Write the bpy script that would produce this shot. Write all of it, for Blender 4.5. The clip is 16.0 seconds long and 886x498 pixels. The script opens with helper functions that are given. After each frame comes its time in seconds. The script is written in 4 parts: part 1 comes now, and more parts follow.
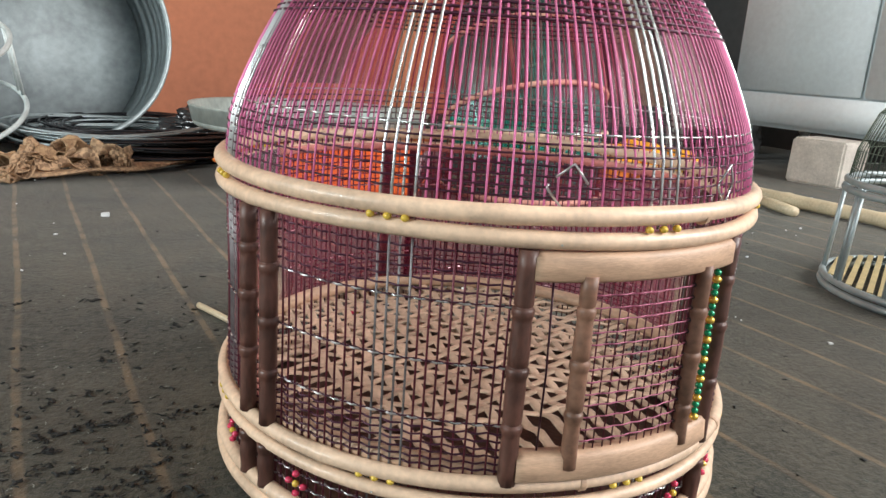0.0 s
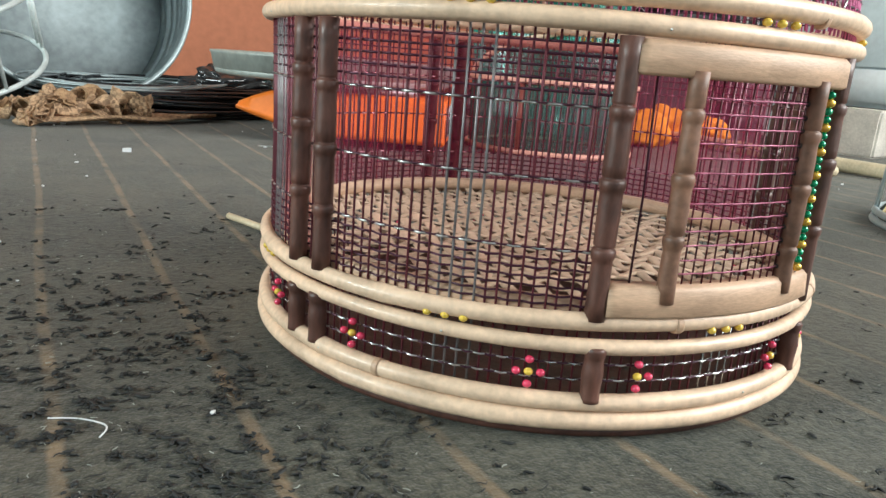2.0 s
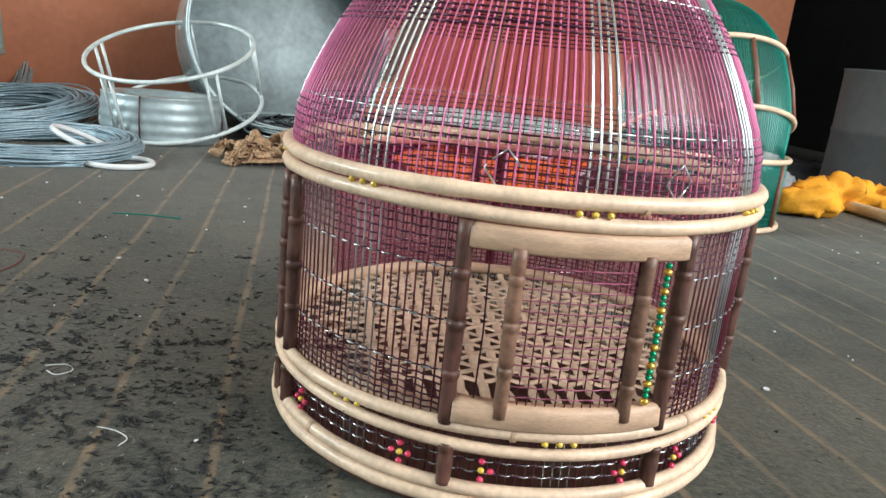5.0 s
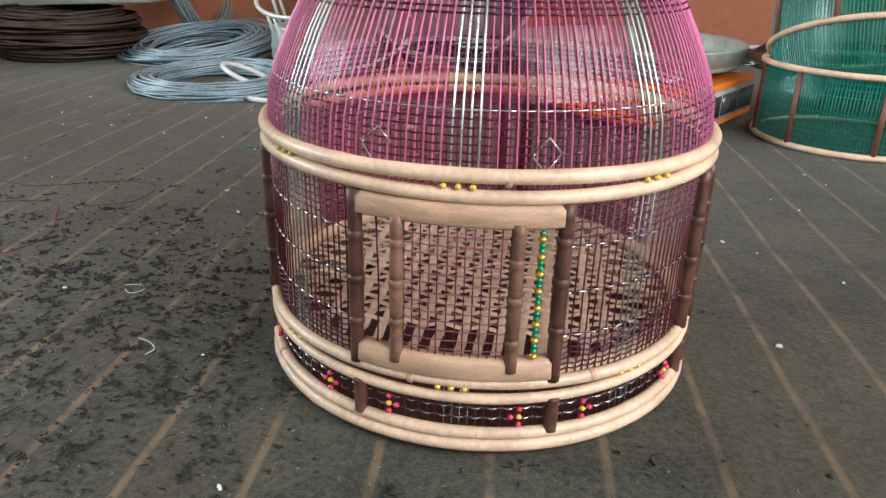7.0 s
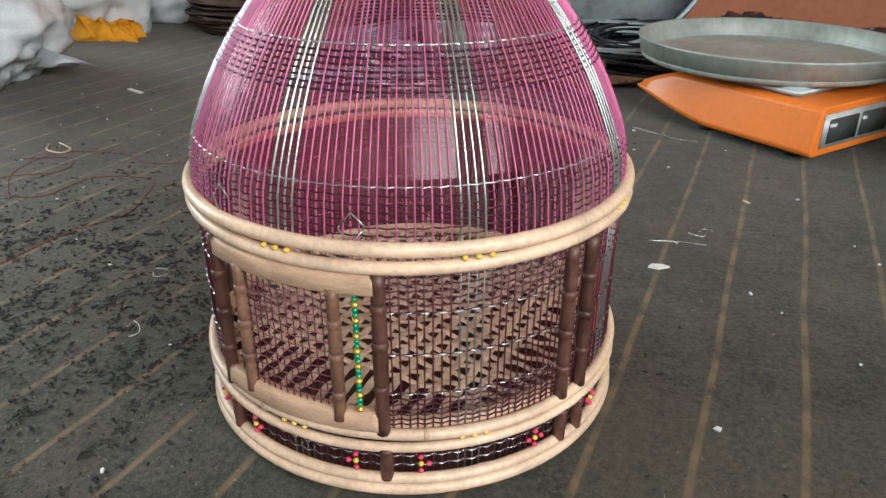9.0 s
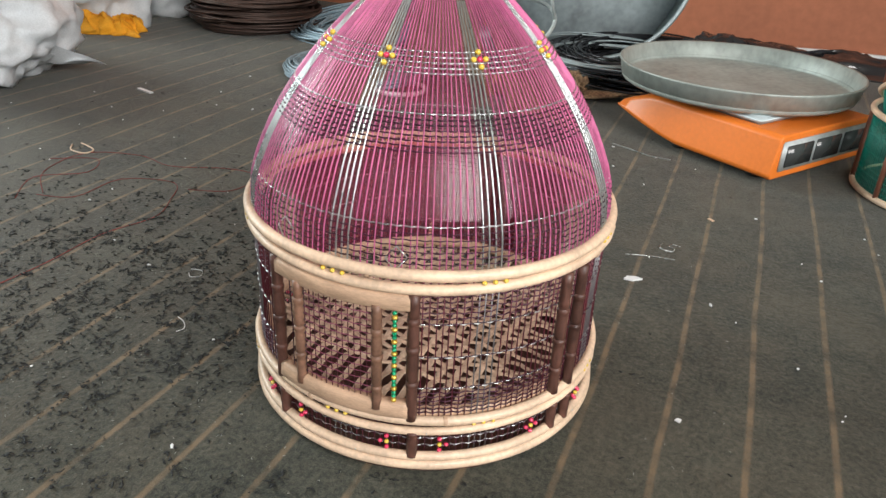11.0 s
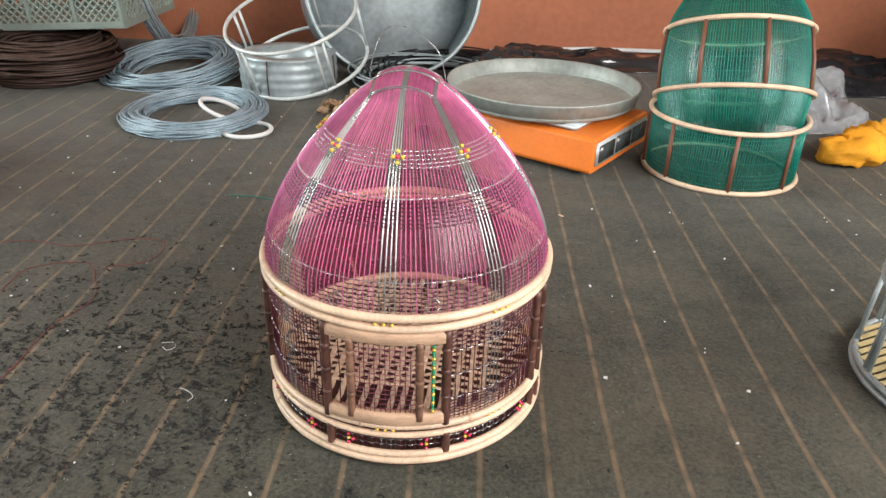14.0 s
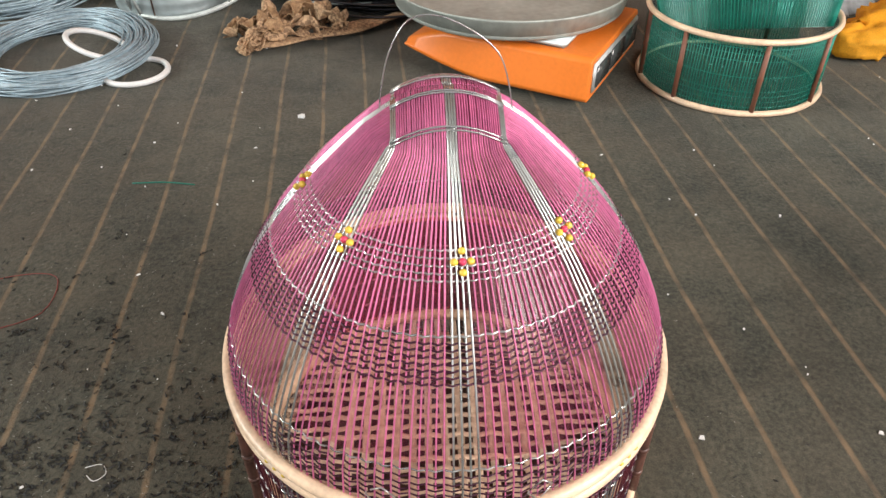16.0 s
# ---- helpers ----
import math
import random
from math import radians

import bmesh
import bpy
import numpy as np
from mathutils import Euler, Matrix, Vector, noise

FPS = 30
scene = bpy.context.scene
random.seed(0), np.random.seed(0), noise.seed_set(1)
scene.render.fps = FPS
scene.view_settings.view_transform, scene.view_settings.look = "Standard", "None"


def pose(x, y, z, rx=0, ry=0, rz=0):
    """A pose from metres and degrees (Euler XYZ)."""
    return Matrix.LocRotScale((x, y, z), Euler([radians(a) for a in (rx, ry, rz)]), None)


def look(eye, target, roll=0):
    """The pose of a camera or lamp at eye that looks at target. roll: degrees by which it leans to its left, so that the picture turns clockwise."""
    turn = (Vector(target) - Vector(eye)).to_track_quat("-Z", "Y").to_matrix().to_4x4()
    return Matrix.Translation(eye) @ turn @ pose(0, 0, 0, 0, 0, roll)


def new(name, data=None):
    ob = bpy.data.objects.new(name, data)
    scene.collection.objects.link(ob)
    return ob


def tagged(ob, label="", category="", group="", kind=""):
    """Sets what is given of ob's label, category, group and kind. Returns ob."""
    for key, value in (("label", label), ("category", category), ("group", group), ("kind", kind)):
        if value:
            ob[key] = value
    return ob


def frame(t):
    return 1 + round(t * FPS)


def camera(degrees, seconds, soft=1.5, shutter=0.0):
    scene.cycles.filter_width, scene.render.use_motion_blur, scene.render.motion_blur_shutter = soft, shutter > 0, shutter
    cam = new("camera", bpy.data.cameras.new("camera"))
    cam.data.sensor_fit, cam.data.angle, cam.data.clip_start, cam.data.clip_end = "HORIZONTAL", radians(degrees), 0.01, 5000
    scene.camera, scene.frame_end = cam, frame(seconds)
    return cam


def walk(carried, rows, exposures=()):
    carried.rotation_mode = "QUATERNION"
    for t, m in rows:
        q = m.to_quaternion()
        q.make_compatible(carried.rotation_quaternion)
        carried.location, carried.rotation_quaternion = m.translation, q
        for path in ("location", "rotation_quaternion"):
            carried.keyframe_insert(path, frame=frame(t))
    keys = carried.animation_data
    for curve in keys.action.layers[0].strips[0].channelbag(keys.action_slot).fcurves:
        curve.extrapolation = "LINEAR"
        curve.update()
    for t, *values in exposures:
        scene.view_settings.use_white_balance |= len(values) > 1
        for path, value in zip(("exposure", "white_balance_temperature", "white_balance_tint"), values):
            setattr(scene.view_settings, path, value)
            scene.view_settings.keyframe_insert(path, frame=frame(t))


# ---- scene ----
cam = camera(62.67, 16.0, soft=1.5)
ROWS = [
    (0.0, -0.0216, -0.5114, 0.2712, 75.35, -3.87, 1.37),
    (0.5, -0.0313, -0.4939, 0.2328, 74.19, -4.10, 1.14),
    (1.0, -0.0409, -0.4946, 0.2019, 75.64, -4.52, 1.94),
    (1.5, -0.0376, -0.4973, 0.1791, 76.10, -4.27, 2.99),
    (2.0, -0.0482, -0.4941, 0.1714, 75.33, -4.34, 2.28),
    (2.5, -0.0630, -0.4973, 0.1711, 75.01, -4.14, 2.07),
    (3.0, -0.0672, -0.4953, 0.1803, 75.71, -3.67, 2.32),
    (3.5, -0.0259, -0.5206, 0.2360, 76.66, -2.44, 5.05),
    (4.0, 0.0375, -0.5587, 0.2475, 76.21, -4.59, 9.99),
    (6.5, 0.2654, -0.5458, 0.3219, 71.95, -2.65, 33.22),
    (7.0, 0.3233, -0.4960, 0.3301, 67.24, -1.44, 36.89),
    (7.5, 0.3756, -0.4329, 0.3435, 63.99, 1.39, 41.43),
    (8.0, 0.4189, -0.3897, 0.3538, 63.16, 2.07, 45.92),
    (8.5, 0.4531, -0.3483, 0.3823, 63.49, 0.13, 53.72),
    (9.0, 0.4883, -0.3105, 0.4004, 63.97, -0.17, 54.95),
    (9.5, 0.5175, -0.2864, 0.4249, 63.12, 0.08, 56.67),
    (12.0, 0.5565, -0.5098, 0.5235, 63.30, -3.75, 47.99),
    (12.5, 0.5709, -0.5546, 0.5524, 63.72, -2.48, 43.43),
    (13.0, 0.5612, -0.6049, 0.5753, 63.02, -1.38, 41.36),
    (13.5, 0.5211, -0.6384, 0.6013, 63.53, -2.14, 32.28),
    (14.0, 0.4833, -0.6591, 0.6160, 62.76, -1.38, 33.82),
    (14.5, 0.4016, -0.6039, 0.6639, 61.58, 0.88, 31.33),
    (15.0, 0.3160, -0.5392, 0.6950, 58.43, 3.02, 29.49),
    (15.5, 0.2456, -0.4839, 0.6781, 55.40, 2.61, 28.66),
    (16.0, 0.1825, -0.4014, 0.6289, 52.11, -0.07, 24.73),
]
# seconds, stops, kelvin, tint
EXPOSURES = [(0.0, 0.03, 6450, 14), (1.0, 0.05, 6350, 10), (2.0, 0.23, 6250, 7), (4.0, 0.20, 6050, 5), (7.0, -0.14, 6350, 15), (9.0, -0.34, 6300, 11),
             (12.0, 0.00, 6560, 14), (14.5, 0.13, 6720, 17), (16.0, 0.17, 6850, 17)]
walk(cam, [(t, pose(x, y, z, rx, ry, rz)) for t, x, y, z, rx, ry, rz in ROWS], EXPOSURES)

# ---- world and light: daylight from an open side of the workshop ----
world = bpy.data.worlds.new("workshop_sky")
scene.world = world
world.use_nodes = True
wn = world.node_tree.nodes
sky = wn.new("ShaderNodeTexSky")
sky.sky_type = "NISHITA"
sky.sun_disc = False
sky.sun_elevation = radians(48)
sky.sun_rotation = radians(120)
wn["Background"].inputs["Strength"].default_value = 0.1
world.node_tree.links.new(sky.outputs["Color"], wn["Background"].inputs["Color"])

ROOM = radians(30.67)          # the room's long axis against the world's x
RV = Vector((math.cos(ROOM), math.sin(ROOM), 0))
RU = Vector((-math.sin(ROOM), math.cos(ROOM), 0))


def room(v, u, z=0.0):
    """A place in the room: v along the back wall, u towards it."""
    return RV * v + RU * u + Vector((0, 0, z))


def in_room(v, u, z=0.0, turn=0.0):
    return Matrix.Translation(room(v, u, z)) @ Matrix.Rotation(ROOM + radians(turn), 4, "Z")


def window_light(name, eye, target, sx, sy, watts, color):
    la = bpy.data.lights.new(name, "AREA")
    la.shape, la.size, la.size_y, la.energy, la.color = "RECTANGLE", sx, sy, watts, color
    ob = new(name, la)
    ob.matrix_world = look(eye, target)
    return ob


window_light("daylight_east_opening", room(2.25, -1.55, 1.65), room(0.5, 0.5, 0.2), 2.4, 1.3, 158, (1.0, 0.985, 0.93))
window_light("daylight_south_opening", room(-0.4, -3.6, 1.6), room(-0.2, 0.5, 0.3), 2.9, 1.7, 11, (1.0, 1.0, 0.97))
window_light("daylight_west_opening", room(-4.0, 0.35, 1.5), room(2.0, 0.9, 0.4), 2.0, 1.3, 160, (0.88, 0.985, 0.95))


# ---- materials ----
def material(name, color, rough=0.5, metal=0.0, var=0.25, scale=30.0, fine=220.0, bump=0.15, dist=0.001,
             color2=None, spec=0.5, wear=0.0, stretch=(1, 1, 1), coat=0.0, per_object=0.0, trans=0.0, alpha=1.0):
    """A surface with broad stains, fine grain and a little relief."""
    m = bpy.data.materials.new(name)
    m.use_nodes = True
    nt = m.node_tree
    N, L = nt.nodes, nt.links
    b = N["Principled BSDF"]
    tc = N.new("ShaderNodeTexCoord")
    mp = N.new("ShaderNodeMapping")
    mp.inputs["Scale"].default_value = stretch
    L.new(tc.outputs["Object"], mp.inputs["Vector"])
    n1, n2 = N.new("ShaderNodeTexNoise"), N.new("ShaderNodeTexNoise")
    for n, s, d in ((n1, scale, 4.0), (n2, fine, 3.0)):
        n.inputs["Scale"].default_value, n.inputs["Detail"].default_value = s, d
        L.new(mp.outputs["Vector"], n.inputs["Vector"])
    mixf = N.new("ShaderNodeMix")
    mixf.data_type = "FLOAT"
    mixf.inputs["Factor"].default_value = 0.4
    L.new(n1.outputs["Fac"], mixf.inputs["A"])
    L.new(n2.outputs["Fac"], mixf.inputs["B"])
    ramp = N.new("ShaderNodeValToRGB")
    c2 = color2 or tuple(c * (1 - var) for c in color)
    hi = tuple(min(1, c * (1 + var * 0.6)) for c in color)
    e = ramp.color_ramp.elements
    e[0].position, e[0].color = 0.33, (*c2, 1)
    e[1].position, e[1].color = 0.68, (*hi, 1)
    L.new(mixf.outputs["Result"], ramp.inputs["Fac"])
    col = ramp.outputs["Color"]
    if per_object:
        oi = N.new("ShaderNodeObjectInfo")
        mr = N.new("ShaderNodeMapRange")
        mr.inputs["To Min"].default_value, mr.inputs["To Max"].default_value = 1 - per_object, 1 + per_object
        L.new(oi.outputs["Random"], mr.inputs["Value"])
        hs = N.new("ShaderNodeHueSaturation")
        L.new(mr.outputs["Result"], hs.inputs["Value"])
        L.new(col, hs.inputs["Color"])
        col = hs.outputs["Color"]
    L.new(col, b.inputs["Base Color"])
    rr = N.new("ShaderNodeMapRange")
    rr.inputs["To Min"].default_value, rr.inputs["To Max"].default_value = max(0.02, rough - 0.1), min(1, rough + 0.1)
    L.new(n1.outputs["Fac"], rr.inputs["Value"])
    L.new(rr.outputs["Result"], b.inputs["Roughness"])
    b.inputs["Metallic"].default_value = metal
    b.inputs["Specular IOR Level"].default_value = spec
    b.inputs["Coat Weight"].default_value = coat
    b.inputs["Transmission Weight"].default_value = trans
    b.inputs["Alpha"].default_value = alpha
    if bump:
        bp = N.new("ShaderNodeBump")
        bp.inputs["Strength"].default_value, bp.inputs["Distance"].default_value = bump, dist
        L.new(n2.outputs["Fac"], bp.inputs["Height"])
        L.new(bp.outputs["Normal"], b.inputs["Normal"])
    return m


RATTAN = material("pale_rattan", (0.74, 0.54, 0.38), 0.48, var=0.3, scale=28, fine=240, coat=0.15, bump=0.35, per_object=0.06)
RATTAN_IN = material("board_wood", (0.56, 0.37, 0.245), 0.5, var=0.3, scale=35, fine=260, stretch=(1, 1, 5))
POST = material("brown_bamboo", (0.105, 0.044, 0.031), 0.5, var=0.6, scale=60, fine=300, coat=0.08, bump=0.4, stretch=(1, 1, 0.4), per_object=0.2)
DOORPOST = material("light_brown_bamboo", (0.19, 0.098, 0.062), 0.5, var=0.6, scale=45, fine=240, per_object=0.12)
SLAT = material("bamboo_slat", (0.52, 0.375, 0.265), 0.5, var=0.3, scale=40, fine=300, per_object=0.22)
PINK = material("pink_wire", (0.56, 0.14, 0.29), 0.42, metal=0.3, var=0.25, scale=60, bump=0, per_object=0.15)
# the same pink wire, darkened: shade on body, foot and door put into colour
PINKSHADE = material("shaded_pink_wire", (0.105, 0.017, 0.028), 0.42, metal=0.3, var=0.3, scale=60, bump=0, per_object=0.2)
# silver stripe wire of the body, greyed so the colour holds its shade
SILVERSHADE = material("shaded_silver_wire", (0.24, 0.23, 0.235), 0.42, metal=0.6, var=0.4, scale=90, bump=0)
SILVER = material("silver_wire", (0.54, 0.57, 0.57), 0.28, metal=0.9, var=0.1, bump=0)
DARKWIRE = material("purple_weft_wire", (0.06, 0.016, 0.034), 0.35, metal=0.4, var=0.2, bump=0, per_object=0.2)
YELLOW = material("yellow_bead", (0.76, 0.53, 0.07), 0.25, var=0.1, bump=0, coat=0.4)
PINKB = material("pink_bead", (0.72, 0.05, 0.12), 0.25, var=0.1, bump=0, coat=0.4)
DOORWIRE = material("dusky_pink_wire", (0.34, 0.10, 0.165), 0.4, metal=0.4, var=0.25, scale=60, bump=0)
GOLD = material("gold_bead", (0.85, 0.55, 0.10), 0.22, metal=0.7, var=0.1, bump=0)
GREENB = material("green_bead", (0.0, 0.30, 0.13), 0.2, metal=0.3, var=0.1, bump=0, coat=0.5)
ORANGE = material("orange_plastic", (0.80, 0.20, 0.025), 0.42, var=0.12, scale=8, fine=120, bump=0.05)
GALV = material("galvanised_steel", (0.39, 0.46, 0.475), 0.45, metal=0.45, var=0.3, scale=7, fine=60, bump=0.05)
DULLSHEET = material("dull_galvanised_sheet", (0.36, 0.42, 0.435), 0.62, metal=0.25, var=0.35, scale=8, fine=45, bump=0.06)
GALVWALL = material("bright_galvanised_steel", (0.50, 0.56, 0.57), 0.3, metal=0.85, var=0.3, scale=9, fine=60, bump=0.08)
ALU = material("dull_aluminium", (0.42, 0.45, 0.45), 0.55, metal=0.35, var=0.35, scale=9, fine=90, bump=0.05)
PALEROD = material("pale_steel_rod", (0.60, 0.66, 0.65), 0.4, metal=0.15, var=0.25, scale=25, fine=150, bump=0.05)
TRAY = material("worn_tin_tray", (0.34, 0.375, 0.35), 0.5, metal=0.25, var=0.4, scale=9, fine=70, bump=0.08, color2=(0.24, 0.265, 0.245))
BLUEWIRE = material("grey_blue_wire", (0.34, 0.455, 0.52), 0.4, metal=0.35, var=0.35, scale=15, fine=120, bump=0.05)
BLACKWIRE = material("black_wire", (0.03, 0.03, 0.034), 0.24, metal=0.3, var=0.4, bump=0)
RUSTWIRE = material("brown_iron_wire", (0.075, 0.045, 0.035), 0.5, metal=0.3, var=0.5, scale=20, bump=0.05)
WHITEP = material("white_plastic", (0.72, 0.74, 0.74), 0.4, var=0.12, scale=12, bump=0.05)
SACK = material("white_woven_sack", (0.68, 0.71, 0.73), 0.55, var=0.2, scale=14, fine=260, bump=0.3)
CLEAR = material("milky_plastic_bag", (0.62, 0.65, 0.68), 0.18, trans=0.55, var=0.4, scale=14, fine=60, bump=0.3, coat=0.5)
GREENW = material("green_wire", (0.0, 0.20, 0.15), 0.35, metal=0.2, var=0.2, bump=0, per_object=0.15)
GREENPOST = material("reddish_post", (0.20, 0.075, 0.045), 0.5, var=0.3, scale=30)
CLOTH = material("yellow_cloth", (0.82, 0.36, 0.015), 0.8, var=0.3, scale=16, fine=300, bump=0.3)
ROPE = material("straw_rope", (0.40, 0.26, 0.14), 0.85, var=0.5, scale=60, fine=400, bump=0.5, color2=(0.14, 0.07, 0.035))
CRATE = material("grey_green_crate", (0.23, 0.28, 0.245), 0.5, var=0.25, scale=10, bump=0.05)
CABINET = material("pale_blue_paint", (0.78, 0.87, 0.90), 0.45, var=0.12, scale=3, fine=50, bump=0.05)
BLOCK = material("concrete_block", (0.60, 0.56, 0.50), 0.9, var=0.3, scale=12, fine=150, bump=0.4)
CARDBLUE = material("blue_box", (0.05, 0.25, 0.48), 0.5, var=0.2)
BAMBOO = material("dry_bamboo", (0.55, 0.46, 0.31), 0.5, var=0.3, scale=18, bump=0.1)
DARKGLASS = material("dark_display", (0.055, 0.06, 0.06), 0.15, var=0.2, bump=0)
DARKPLASTIC = material("dark_rubber", (0.03, 0.03, 0.03), 0.6, var=0.2, bump=0)
REDTHREAD = material("red_thread", (0.24, 0.05, 0.045), 0.8, var=0.2, bump=0)
SCRAP = material("black_scrap", (0.014, 0.016, 0.016), 0.7, var=0.3, bump=0)
WALLP = material("terracotta_wall_paint", (0.46, 0.165, 0.085), 0.75, var=0.22, scale=2.2, fine=40, bump=0.15, dist=0.002)
# near-black: the shade of the recess walls put into their colour; also the drum
DARKWALL = material("shade_and_drum_grey", (0.06, 0.06, 0.06), 0.85, var=0.3, scale=2, fine=30, bump=0.2)
PLASTER = material("pale_plaster", (0.45, 0.44, 0.42), 0.9, var=0.15, scale=2, fine=40, bump=0.2)
LINT = material("grey_lint", (0.34, 0.36, 0.32), 0.9, var=0.3, bump=0)
BLACKFILM = material("black_plastic_film", (0.02, 0.02, 0.022), 0.16, var=0.3, scale=30, fine=90, bump=0.4, coat=0.6)
SLATY = material("straw_slat", (0.52, 0.42, 0.21), 0.6, var=0.3, scale=40, fine=260)
OLIVEW = material("olive_wire", (0.10, 0.13, 0.10), 0.4, metal=0.5, var=0.2, bump=0)


def carpet_material():
    m = bpy.data.materials.new("striped_felt_carpet")
    m.use_nodes = True
    nt = m.node_tree
    N, L = nt.nodes, nt.links
    b = N["Principled BSDF"]
    tc = N.new("ShaderNodeTexCoord")
    wob = N.new("ShaderNodeTexNoise")
    wob.inputs["Scale"].default_value = 3.0
    L.new(tc.outputs["Object"], wob.inputs["Vector"])
    sep = N.new("ShaderNodeSeparateXYZ")
    L.new(tc.outputs["Object"], sep.inputs["Vector"])

    def math_node(op, a, bb=None, c=None):
        n = N.new("ShaderNodeMath")
        n.operation = op
        for k, val in enumerate((a, bb, c)):
            if val is None:
                continue
            if isinstance(val, (int, float)):
                n.inputs[k].default_value = val
            else:
                L.new(val, n.inputs[k])
        return n.outputs[0]

    # x runs across the stripes, y along them
    wav = math_node("MULTIPLY_ADD", wob.outputs["Fac"], 0.012, -0.006)
    x = math_node("MULTIPLY_ADD", sep.outputs["Y"], 0.0066, math_node("ADD", sep.outputs["X"], wav))
    ph = math_node("DIVIDE", math_node("SUBTRACT", x, 0.2620), 0.0798)
    d = math_node("ABSOLUTE", math_node("SUBTRACT", math_node("FRACT", math_node("ADD", ph, 0.5)), 0.5))
    fine = N.new("ShaderNodeTexNoise")
    fine.inputs["Scale"].default_value, fine.inputs["Detail"].default_value = 190.0, 5.0
    L.new(tc.outputs["Object"], fine.inputs["Vector"])
    broad = N.new("ShaderNodeTexNoise")
    broad.inputs["Scale"].default_value, broad.inputs["Detail"].default_value = 5.0, 6.0
    L.new(tc.outputs["Object"], broad.inputs["Vector"])
    patch = N.new("ShaderNodeTexNoise")
    patch.inputs["Scale"].default_value, patch.inputs["Detail"].default_value = 26.0, 5.0
    L.new(tc.outputs["Object"], patch.inputs["Vector"])
    line = N.new("ShaderNodeMapRange")
    line.inputs["From Min"].default_value, line.inputs["From Max"].default_value = 0.054, 0.024
    L.new(math_node("MULTIPLY_ADD", fine.outputs["Fac"], 0.05, math_node("SUBTRACT", d, 0.025)), line.inputs["Value"])
    wear = N.new("ShaderNodeMapRange")
    wear.inputs["From Min"].default_value, wear.inputs["From Max"].default_value = 0.36, 0.60
    wear.inputs["To Min"].default_value = 0.25
    L.new(patch.outputs["Fac"], wear.inputs["Value"])
    mask = math_node("MULTIPLY", line.outputs["Result"], math_node("MULTIPLY", wear.outputs["Result"], 0.84))
    base = N.new("ShaderNodeValToRGB")
    e = base.color_ramp.elements
    e[0].position, e[0].color = 0.41, (0.013, 0.017, 0.013, 1)
    e[1].position, e[1].color = 0.63, (0.092, 0.090, 0.066, 1)
    tuft = N.new("ShaderNodeTexNoise")
    tuft.inputs["Scale"].default_value, tuft.inputs["Detail"].default_value, tuft.inputs["Roughness"].default_value = 95.0, 6.0, 0.75
    L.new(tc.outputs["Object"], tuft.inputs["Vector"])
    grain = N.new("ShaderNodeTexNoise")
    grain.inputs["Scale"].default_value, grain.inputs["Detail"].default_value = 620.0, 3.0
    L.new(tc.outputs["Object"], grain.inputs["Vector"])
    mixf = math_node("ADD", math_node("MULTIPLY", broad.outputs["Fac"], 0.25), math_node("ADD", math_node("MULTIPLY", tuft.outputs["Fac"], 0.34),
                     math_node("ADD", math_node("ADD", math_node("MULTIPLY", fine.outputs["Fac"], 0.20), math_node("MULTIPLY_ADD", grain.outputs["Fac"], 0.30, -0.11)), math_node("MULTIPLY", patch.outputs["Fac"], 0.14))))
    L.new(mixf, base.inputs["Fac"])
    mx = N.new("ShaderNodeMix")
    mx.data_type = "RGBA"
    L.new(mask, mx.inputs["Factor"])
    mx.inputs["B"].default_value = (0.190, 0.134, 0.078, 1)
    # brown dust trodden into the felt in soft smears
    smear = N.new("ShaderNodeTexNoise")
    smear.inputs["Scale"].default_value, smear.inputs["Detail"].default_value, smear.inputs["Distortion"].default_value = 7.5, 5.0, 0.8
    L.new(tc.outputs["Object"], smear.inputs["Vector"])
    dusty = N.new("ShaderNodeMapRange")
    dusty.inputs["From Min"].default_value, dusty.inputs["From Max"].default_value = 0.40, 0.68
    dusty.inputs["To Min"].default_value, dusty.inputs["To Max"].default_value = 0.0, 0.28
    L.new(smear.outputs["Fac"], dusty.inputs["Value"])
    dm = N.new("ShaderNodeMix")
    dm.data_type = "RGBA"
    L.new(dusty.outputs["Result"], dm.inputs["Factor"])
    L.new(base.outputs["Color"], dm.inputs["A"])
    dm.inputs["B"].default_value = (0.090, 0.073, 0.049, 1)
    L.new(dm.outputs["Result"], mx.inputs["A"])
    L.new(mx.outputs["Result"], b.inputs["Base Color"])
    b.inputs["Roughness"].default_value = 0.8
    b.inputs["Specular IOR Level"].default_value = 0.35
    b.inputs["Sheen Weight"].default_value = 0.12
    b.inputs["Sheen Roughness"].default_value = 0.4
    bp = N.new("ShaderNodeBump")
    bp.inputs["Strength"].default_value, bp.inputs["Distance"].default_value = 0.6, 0.0025
    L.new(math_node("ADD", math_node("MULTIPLY_ADD", grain.outputs["Fac"], 0.6, fine.outputs["Fac"]), patch.outputs["Fac"]), bp.inputs["Height"])
    L.new(bp.outputs["Normal"], b.inputs["Normal"])
    return m


